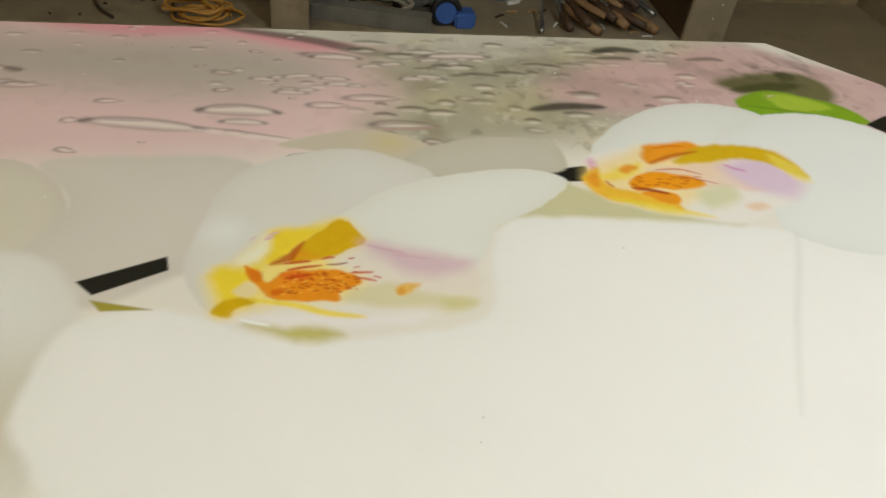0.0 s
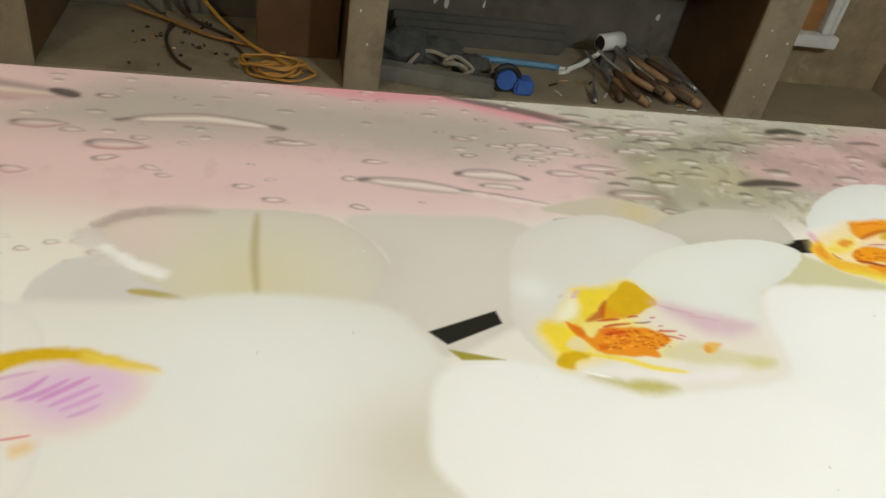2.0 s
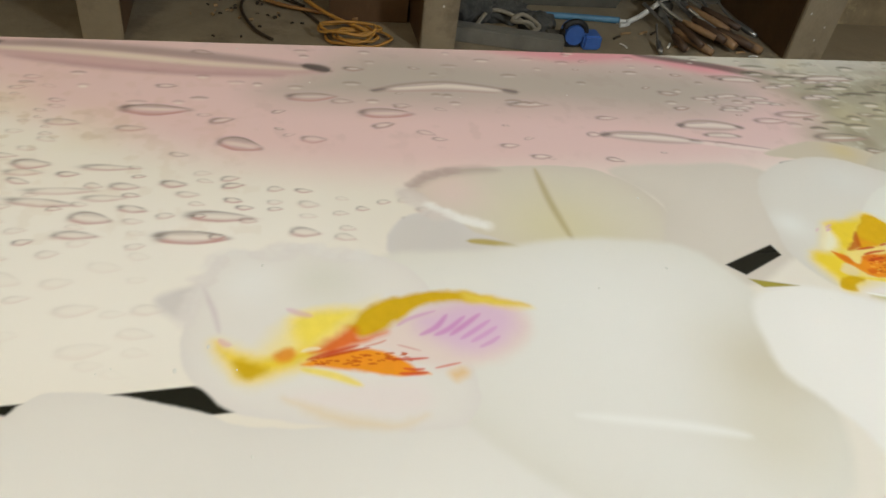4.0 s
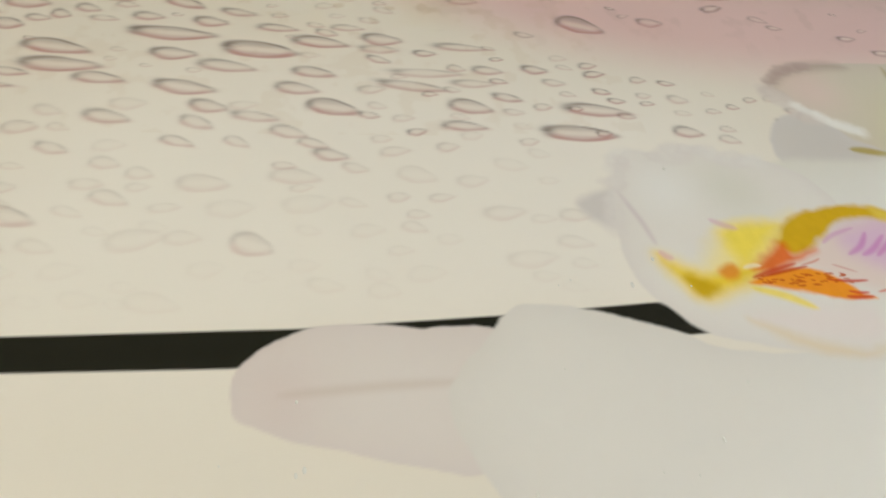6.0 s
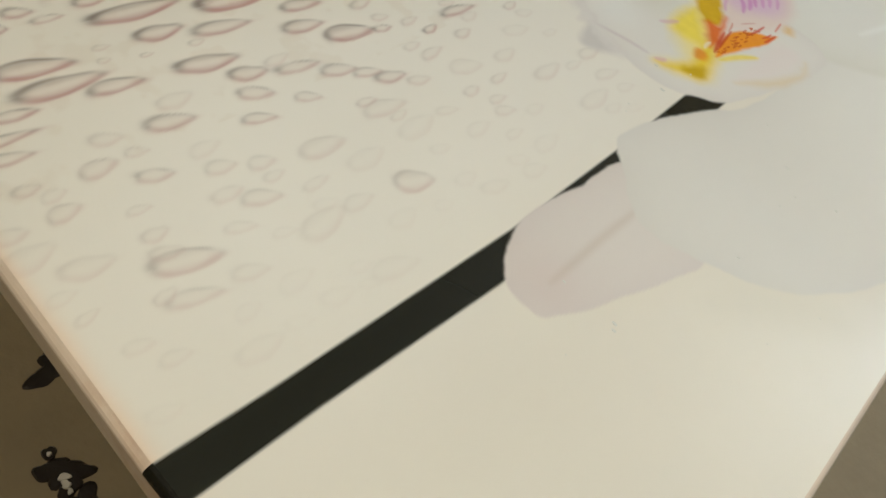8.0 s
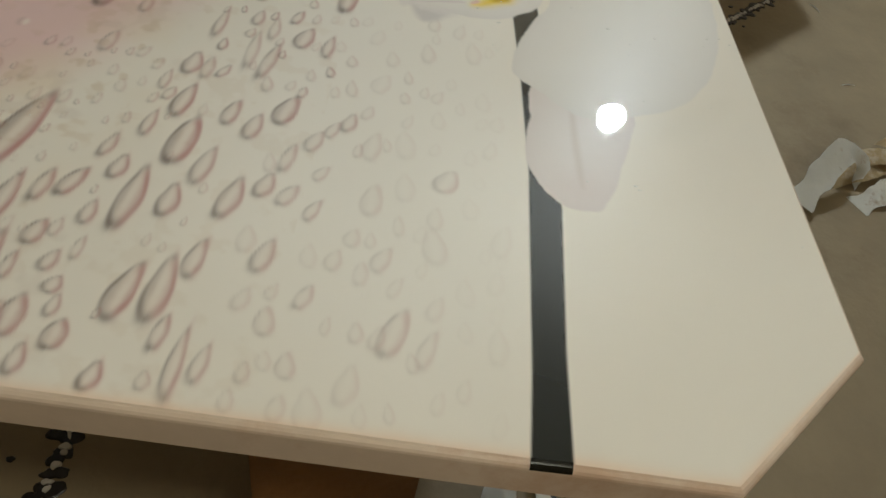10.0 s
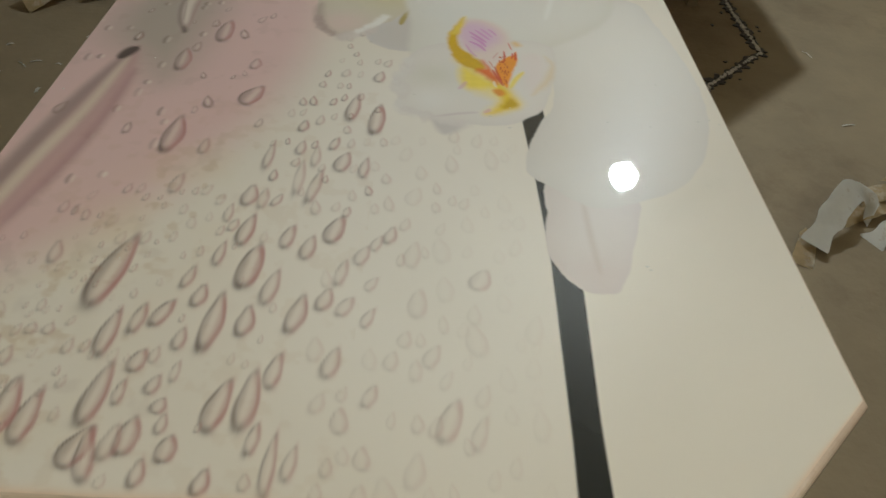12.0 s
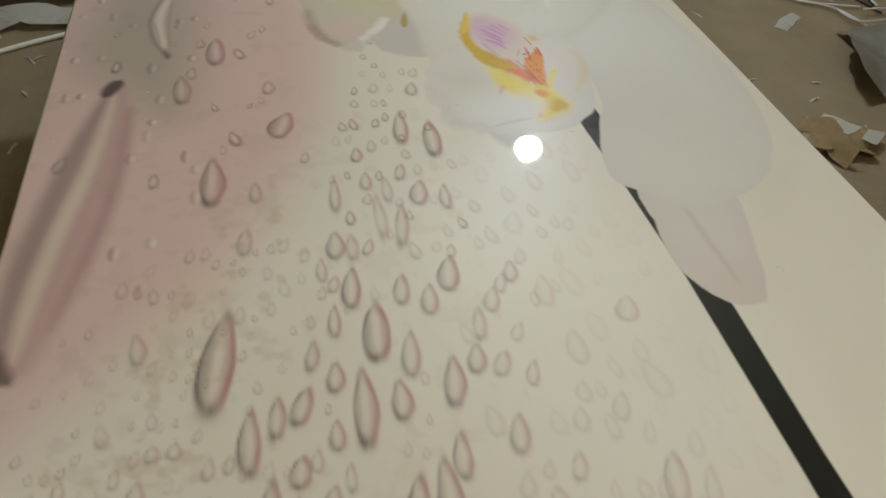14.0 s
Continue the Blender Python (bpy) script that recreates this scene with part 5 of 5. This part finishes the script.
ribbon("paper_scrap", [(-1.08, 0.29, 0.004), (-1.0, 0.285, 0.02), (-0.93, 0.30, 0.01)], 0.035, (0, 30), WHITEP, "torn white paper strip below the table edge")
ribbon("paper_scrap", [(0.80, -1.02, 0.003), (0.86, -1.09, 0.008), (0.90, -1.15, 0.004)], 0.06, (0, 5), WHITEP, "flat torn white paper piece")
ribbon("plastic_film", [(0.30, -1.05, 0.02), (0.42, -1.08, 0.07), (0.52, -1.18, 0.03), (0.60, -1.25, 0.05), (0.72, -1.3, 0.01)], 0.20, (40, -20), GREYP, "crumpled pale plastic film on the floor", "plastic film", "scraps on the floor")
ribbon("paper_sheet", [(0.98, 1.70, 0.01), (1.06, 1.58, 0.03), (1.05, 1.45, 0.02), (1.10, 1.34, 0.01)], 0.16, (4, -6), WHITEP, "loose white paper sheet on the floor", "paper", "paper sheets on the floor")
ribbon("paper_sheet", [(1.12, 1.86, 0.03), (1.20, 1.66, 0.05), (1.22, 1.45, 0.04), (1.25, 1.30, 0.03)], 0.14, (8, 10), GREYP, "loose grey paper sheet on the floor", "paper", "paper sheets on the floor", lift=0.03)
ribbon("crumpled_wrap", [(0.98, 2.02, 0.01), (1.05, 1.95, 0.04), (1.12, 1.92, 0.02), (1.2, 1.86, 0.04), (1.28, 1.84, 0.01)], 0.11, (40, -30), TANP, "crumpled yellowish wrapping on the floor", "wrapping", "scraps on the floor")
r3 = np.random.default_rng(21)
for k in range(16):
    x, y = (r3.uniform(0.35, 0.95), r3.uniform(1.35, 1.98)) if k < 12 else (r3.uniform(0.2, 1.0), r3.uniform(-1.0, -0.7))
    a, l = r3.uniform(0, 3.14), r3.uniform(0.02, 0.06)
    ribbon("paper_chip", [(x, y, 0.003), (x + 0.5 * l * math.cos(a), y + 0.5 * l * math.sin(a), 0.006), (x + l * math.cos(a), y + l * math.sin(a), 0.003)], r3.uniform(0.006, 0.016), (0, 15), WHITEP, "small white paper chip on the floor", "paper chip", "paper chips on the floor", 0.001)


def rod(name, points, radius, mat, label, category, group=""):
    base = Vector(points[0])
    ob = part(name, tube([Vector(p) - base for p in spline(points, 5)], radius, 8), mat, None, label, True)
    ob.location = base
    return tagged(ob, label, category, group)


rod("wooden_stick", [(0.80, 1.66, 0.008), (0.88, 1.53, 0.010), (0.95, 1.40, 0.008)], 0.008, WHITEP, "thin pale stick lying on the floor", "stick")
for k in range(9):
    x, y = 1.0 + 0.08 * r3.normal(), -1.36 + 0.08 * r3.normal()
    a = r3.uniform(0.2, 1.3) + (math.pi if k % 2 else 0)
    l = r3.uniform(0.16, 0.34)
    bend = r3.normal(0, 0.05)
    rod("wire_offcut", [(x - l * math.cos(a) / 2, y - l * math.sin(a) / 2, 0.006 + 0.004 * k), (x + bend, y - bend, 0.007 + 0.004 * k), (x + l * math.cos(a) / 2, y + l * math.sin(a) / 2, 0.006 + 0.004 * k)],
        0.004, BLACKRUBBER if k % 3 == 0 else WHITEPLASTIC, "black cable offcut on the floor" if k % 3 == 0 else "thin pale wire offcut on the floor", "wire", "wire offcuts on the floor")

# ---- things in the left niche ----
YELLOW_CABLE = material("yellow_cable", lin(178, 128, 54), 0.55, vary=0.1, scale=30, bump=0.05)
DARK_CABLE = material("dark_cable", lin(58, 44, 28), 0.5, vary=0.2, scale=30, bump=0.05)
ORANGE_CABLE = material("orange_cable", lin(146, 102, 52), 0.55, vary=0.15, scale=30, bump=0.05)
HANDLE_CHIP = material("chip_wood", lin(160, 128, 88), 0.7, vary=0.2, scale=30, bump=0.1)
coil = []
for k in range(90):
    a = k * 0.36
    coil.append((-0.43 + 0.02 * math.sin(k * 0.071) + (0.085 + 0.028 * math.sin(k * 0.113)) * math.cos(a), 2.545 + 0.012 * math.cos(k * 0.09) + (0.055 + 0.018 * math.sin(k * 0.157)) * math.sin(a), NZ + 0.007 + 0.0005 * k + 0.004 * math.sin(k * 1.7)))
rod("cable_coil", coil[::2], 0.005, YELLOW_CABLE, "yellow extension cable in a loose coil on the niche floor", "cable")
rod("cable", [(-0.82, 2.985, 0.30), (-0.74, 2.96, 0.20), (-0.62, 2.82, 0.12), (-0.50, 2.68, NZ + 0.03), (-0.40, 2.56, NZ + 0.035), (-0.38, 2.52, NZ + 0.008)], 0.007, YELLOW_CABLE, "yellow cable hanging down into the niche", "cable")
rod("cable", [(-0.95, 2.96, NZ + 0.03), (-0.80, 2.88, NZ + 0.02), (-0.66, 2.78, NZ + 0.018), (-0.52, 2.74, NZ + 0.012), (-0.40, 2.70, NZ + 0.01)], 0.007, ORANGE_CABLE, "dull orange cable along the niche floor", "cable")
for pts in ([(-1.02, 2.99, 0.40), (-0.96, 2.985, 0.24), (-0.90, 2.96, 0.12), (-0.80, 2.90, NZ + 0.010)], [(-0.83, 2.995, 0.45), (-0.82, 2.985, 0.22), (-0.78, 2.95, 0.10), (-0.66, 2.86, NZ + 0.010)],
            [(-0.80, 2.995, 0.45), (-0.80, 2.98, 0.20), (-0.75, 2.93, NZ + 0.03), (-0.58, 2.80, NZ + 0.008)], [(-0.64, 2.995, 0.45), (-0.68, 2.98, 0.22), (-0.66, 2.94, 0.10), (-0.55, 2.86, NZ + 0.010)],
            [(-0.78, 2.90, NZ + 0.008), (-0.80, 2.76, NZ + 0.010), (-0.76, 2.60, NZ + 0.010), (-0.70, 2.52, NZ + 0.008)], [(-0.60, 2.78, NZ + 0.008), (-0.54, 2.66, NZ + 0.010), (-0.52, 2.54, NZ + 0.008)]):
    rod("cable", pts, 0.0055, DARK_CABLE, "dark brown cable drooping against the niche wall", "cable", "dark cables in the niche")

tagged(part("brown_board", box(-0.50, -0.222, 2.70, 2.72, NZ + 0.001, 0.60, 0.003), DARKWOOD), "dark brown board standing against the partition", "board")
for k in range(40):
    x, y, a = r3.normal(-0.74, 0.10), 2.80 + 0.14 * min(max(r3.normal(), -1.9), 1.2), r3.uniform(0, 3)
    rod("dirt_lump", [(x, y, NZ + 0.006), (x + 0.006 * math.cos(a), y + 0.006 * math.sin(a), NZ + 0.008), (x + 0.012 * math.cos(a), y + 0.013 * math.sin(a), NZ + 0.005)], r3.uniform(0.002, 0.0055), (DARK_CABLE, HANDLE_CHIP, DARK_CABLE)[k % 3], "dark crumb of dirt on the niche floor", "dirt", "dirt on the niche floor")
for k in range(14):
    x, y, a = r3.uniform(0.55, 1.1), r3.uniform(2.50, 2.72), r3.uniform(0, 3)
    rod("wood_chip", [(x, y, NZ + 0.003), (x + 0.02 * math.cos(a), y + 0.02 * math.sin(a), NZ + 0.005), (x + 0.04 * math.cos(a), y + 0.04 * math.sin(a), NZ + 0.003)], r3.uniform(0.002, 0.005), (HANDLE_CHIP, WHITEPLASTIC, DARK_CABLE)[k % 3], "small wood chip on the niche floor", "wood chip", "chips on the niche floor")

# ---- scars of white paint on the niche wall ----
r4 = np.random.default_rng(5)
for x, z, w, h in ((0.165, 0.21, 0.022, 0.05), (0.21, 0.19, 0.02, 0.05), (0.185, 0.245, 0.03, 0.02), (0.30, 0.25, 0.012, 0.03), (0.36, 0.20, 0.01, 0.035), (0.33, 0.27, 0.008, 0.02), (0.46, 0.24, 0.012, 0.012), (1.10, 0.22, 0.02, 0.03), (-0.55, 0.25, 0.03, 0.02), (-0.98, 0.28, 0.02, 0.02), (-0.48, 0.19, 0.03, 0.025)):
    bm = bmesh.new()
    rim = [(0.5 * w * r4.uniform(0.6, 1.1) * math.cos(a), 0.5 * h * r4.uniform(0.6, 1.1) * math.sin(a)) for a in np.linspace(0, 2 * math.pi, 11)[:-1]]
    front, back = [bm.verts.new((u, -0.002, v)) for u, v in rim], [bm.verts.new((u * 1.1, 0.0, v * 1.1)) for u, v in rim]
    bm.faces.new(front)
    for k in range(10):
        bm.faces.new((front[k], back[k], back[(k + 1) % 10], front[(k + 1) % 10]))
    bmesh.ops.recalc_face_normals(bm, faces=bm.faces[:])
    flake = part("paint_scar", bm, WHITEDRIP)
    flake.location = (x, RY1 - 0.0005, z)
    tagged(flake, "white paint scar on the grey plaster wall", "paint scar", "paint scars on the wall")

for x, z, r in ((1.23, 0.25, 0.006), (1.27, 0.31, 0.008), (1.31, 0.20, 0.005), (1.25, 0.40, 0.006), (1.33, 0.36, 0.007), (1.29, 0.15, 0.006), (-0.15, 0.22, 0.006), (-0.18, 0.33, 0.007)):
    bm = bmesh.new()
    rim = [(r * 0.6 * r4.uniform(0.5, 1.2) * math.cos(a), r * 0.8 * r4.uniform(0.5, 1.2) * math.sin(a)) for a in np.linspace(0, 2 * math.pi, 9)[:-1]]
    front, back = [bm.verts.new((u, -0.0015, v)) for u, v in rim], [bm.verts.new((u * 1.1, 0.0, v * 1.1)) for u, v in rim]
    bm.faces.new(front)
    for k in range(8):
        bm.faces.new((front[k], back[k], back[(k + 1) % 8], front[(k + 1) % 8]))
    bmesh.ops.recalc_face_normals(bm, faces=bm.faces[:])
    flake = part("paint_fleck", bm, WHITEDRIP)
    flake.location = (x, NF + 0.0004, z)
    tagged(flake, "white paint fleck on the tan shelving post", "paint fleck", "paint flecks on the posts")

# ---- things in the middle niche ----
GREYWOOD = material("grey_wood", lin(112, 108, 98), 0.7, vary=0.2, scale=12, bump=0.2)
DARKGREY = material("dark_grey_board", lin(84, 80, 70), 0.7, vary=0.2, scale=9, bump=0.2)
ROPE = material("pale_rope", lin(146, 136, 116), 0.85, vary=0.15, scale=60, bump=0.4, bump_scale=200)
BLUE = material("blue_plastic", lin(60, 98, 168), 0.35, vary=0.12, scale=20, bump=0.05)
PALEBLUE = material("pale_blue_pipe", lin(82, 128, 156), 0.45, vary=0.1, scale=20, bump=0.05)
HANDLE = material("tool_handle_wood", lin(142, 108, 72), 0.6, vary=0.25, scale=25, bump=0.15)
HANDLE2 = material("dark_handle_wood", lin(80, 58, 40), 0.55, vary=0.25, scale=25, bump=0.15)
STEEL = material("dull_steel", lin(150, 148, 142), 0.4, metal=0.8, vary=0.2, scale=25, bump=0.1)


def turned(bm, x, y, deg):
    for v in bm.verts:
        c, s2 = math.cos(math.radians(deg)), math.sin(math.radians(deg))
        v.co = (x + v.co.x * c - v.co.y * s2, y + v.co.x * s2 + v.co.y * c, v.co.z)
    return bm


tagged(part("grey_plank", turned(box(-0.20, 0.20, -0.03, 0.03, NZ, NZ + 0.055, 0.004), 0.11, 2.55, -14), GREYWOOD, None), "weathered grey wooden plank lying on the niche floor", "plank")
for k in range(3):
    tagged(part("leaning_board", box(0.0 + 0.01 * k, 0.72 - 0.02 * k, 2.975 - 0.03 * k, 2.995 - 0.03 * k, NZ + 0.001, NZ + 0.10 - 0.02 * k, 0.003), DARKGREY, None), "dark grey board leaning against the niche wall", "board", "boards against the niche wall")
rod("rope", [(0.0, 2.62, NZ + 0.01), (0.08, 2.72, NZ + 0.05), (0.16, 2.70, NZ + 0.05), (0.24, 2.64, NZ + 0.02), (0.20, 2.61, NZ + 0.06), (0.15, 2.64, NZ + 0.05), (0.20, 2.68, NZ + 0.06), (0.26, 2.65, NZ + 0.03), (0.22, 2.60, NZ + 0.03)], 0.008, ROPE, "tangled pale rope on dark bundles", "rope")
CLOTH = material("dusty_cloth", lin(74, 72, 66), 0.9, vary=0.35, scale=22, bump=0.6, bump_scale=90)
for n, (cx, cy, lx, ly, lz) in enumerate(((0.02, 2.76, 0.11, 0.06, 0.075), (0.15, 2.77, 0.10, 0.055, 0.055), (0.27, 2.70, 0.07, 0.05, 0.04))):
    bm = bmesh.new()
    bmesh.ops.create_icosphere(bm, subdivisions=4, radius=1)
    for v in bm.verts:
        q = v.co * (1 + 0.35 * noise.noise(v.co * 2.3 + Vector((n * 5, 0, 0))) + 0.14 * noise.noise(v.co * 7 + Vector((0, n * 3, 0))))
        v.co = (q.x * lx, q.y * ly, max(q.z, -0.5) * lz + 0.5 * lz)
    bundle = part("rag", bm, CLOTH, None, "", True)
    bundle.location = (cx, cy, NZ)
    tagged(bundle, "crumpled dusty dark grey rag on the niche floor", "rag", "rags in the niche")
rod("blue_pipe", [(0.24, 2.80, NZ + 0.013), (0.45, 2.79, NZ + 0.013), (0.63, 2.77, NZ + 0.013)], 0.013, PALEBLUE, "pale blue plastic pipe lying on the niche floor", "pipe")
reel = empty("tape_reel", (0.36, 2.57, NZ), "blue tool with a black ring on the niche floor", "tool")
part("ring", tube([(0.045 * math.cos(a), -0.012, 0.047 + 0.045 * math.sin(a)) for a in np.linspace(0, 2 * math.pi, 25)], 0.012, 8), BLACKRUBBER, reel, "black ring", True)
part("core", tube([(-0.0, -0.03, 0.047), (0.0, 0.0, 0.047), (0.0, 0.03, 0.047)], 0.036, 18), BLUE, reel)
part("body", box(0.03, 0.10, -0.05, 0.02, 0.001, 0.055, 0.008), BLUE, reel)
part("grip", box(-0.10, -0.035, -0.02, 0.03, 0.001, 0.045, 0.008), DARKGREY, reel)
cup = empty("pipe_coupling", (0.85, 2.86, NZ), "white plastic pipe coupling lying on tools", "pipe fitting")
part("shell", tube([(-0.05, -0.02, 0.10), (0.0, 0.0, 0.102), (0.05, 0.02, 0.105)], 0.034, 20), WHITEPLASTIC, cup, "", True)
part("bore", tube([(-0.0515, -0.0205, 0.10), (-0.05, -0.02, 0.10)], 0.028, 20), BLACKRUBBER, cup)
part("foot", box(-0.03, 0.03, -0.03, 0.03, 0.0, 0.064, 0.004), DARKGREY, cup)
wrench = empty("wrench", (0.72, 2.78, NZ), "pale steel open-ended wrench resting on tools", "wrench")
part("shank", tube([(-0.06, -0.02, 0.010), (0.0, 0.0, 0.03), (0.08, 0.035, 0.07)], 0.010, 10), WHITEPLASTIC, wrench)
for dy in (-0.016, 0.016):
    part("jaw", tube([(-0.055, dy * 0.6 - 0.02, 0.010), (-0.08, dy * 1.2 - 0.025, 0.009), (-0.10, dy - 0.03, 0.008)], 0.008, 8), WHITEPLASTIC, wrench)
for x, y, x2, y2, z2, r, m in ((0.74, 2.82, 0.90, 2.50, 0.0, 0.016, HANDLE), (0.80, 2.86, 0.86, 2.52, 0.02, 0.014, HANDLE2), (0.86, 2.84, 0.96, 2.54, 0.03, 0.017, HANDLE2), (0.95, 2.96, 1.02, 2.62, 0.0, 0.010, HANDLE),
                              (0.90, 2.80, 1.00, 2.52, 0.015, 0.018, HANDLE), (0.78, 2.70, 0.80, 2.52, 0.0, 0.016, HANDLE2), (1.02, 2.88, 1.05, 2.58, 0.01, 0.014, HANDLE2), (0.72, 2.64, 0.69, 2.50, 0.0, 0.010, STEEL),
                              (0.98, 2.70, 1.12, 2.52, 0.0, 0.018, HANDLE), (0.83, 2.92, 1.00, 2.60, 0.05, 0.014, HANDLE), (0.92, 2.94, 1.09, 2.66, 0.03, 0.015, HANDLE2),
                              (0.77, 2.76, 0.93, 2.56, 0.035, 0.013, HANDLE), (0.88, 2.72, 1.06, 2.50, 0.03, 0.014, HANDLE2), (1.05, 2.80, 1.13, 2.60, 0.03, 0.012, STEEL)):
    zz = NZ + r + z2
    thing = empty("chisel", (x2, y2, NZ), "wooden-handled hand tool in a pile on the niche floor", "tool", "hand tools piled in the niche")
    dx, dy = x - x2, y - y2
    part("handle", tube([(0, 0, zz - NZ), (dx * 0.15, dy * 0.15, zz - NZ + 0.004), (dx * 0.45, dy * 0.45, zz - NZ + 0.012), (dx * 0.55, dy * 0.55, zz - NZ + 0.014)], r, 10, taper=(0.8, 1.05, 0.95, 0.6)), m, thing, "", True)
    part("blade", tube([(dx * 0.54, dy * 0.54, zz - NZ + 0.014), (dx * 0.8, dy * 0.8, zz - NZ + 0.03), (dx, dy, zz - NZ + 0.05)], r * 0.45, 8), STEEL, thing)
# ---- things in the right corner ----
tagged(part("wall_stain", box(1.362, RX1 - 0.001, 2.999, RY1 - 0.001, 0.0, 0.62), STAINED), "ochre damp-stained plaster patch", "wall", kind="structure")
box_thing = empty("framed_panel", (1.77, 2.97, 0), "white-framed opening with an orange panel in the wall", "panel")
WOODPANEL = material("orange_panel", lin(152, 104, 58), 0.5, vary=0.2, scale=10, bump=0.1)
part("sill", box(-0.16, 0.13, -0.05, 0.028, 0.195, 0.245, 0.004), WHITEPLASTIC, box_thing, "white sill")
part("jamb", box(0.055, 0.09, -0.02, 0.028, 0.246, 0.9, 0.004), WHITEPLASTIC, box_thing, "white jamb")
part("inner_jamb", box(0.10, 0.125, -0.01, 0.028, 0.246, 0.9, 0.004), WHITEPLASTIC, box_thing, "white jamb")
part("inset", box(-0.155, 0.052, 0.012, 0.028, 0.246, 0.9, 0.002), WOODPANEL, box_thing, "orange-brown wooden panel")
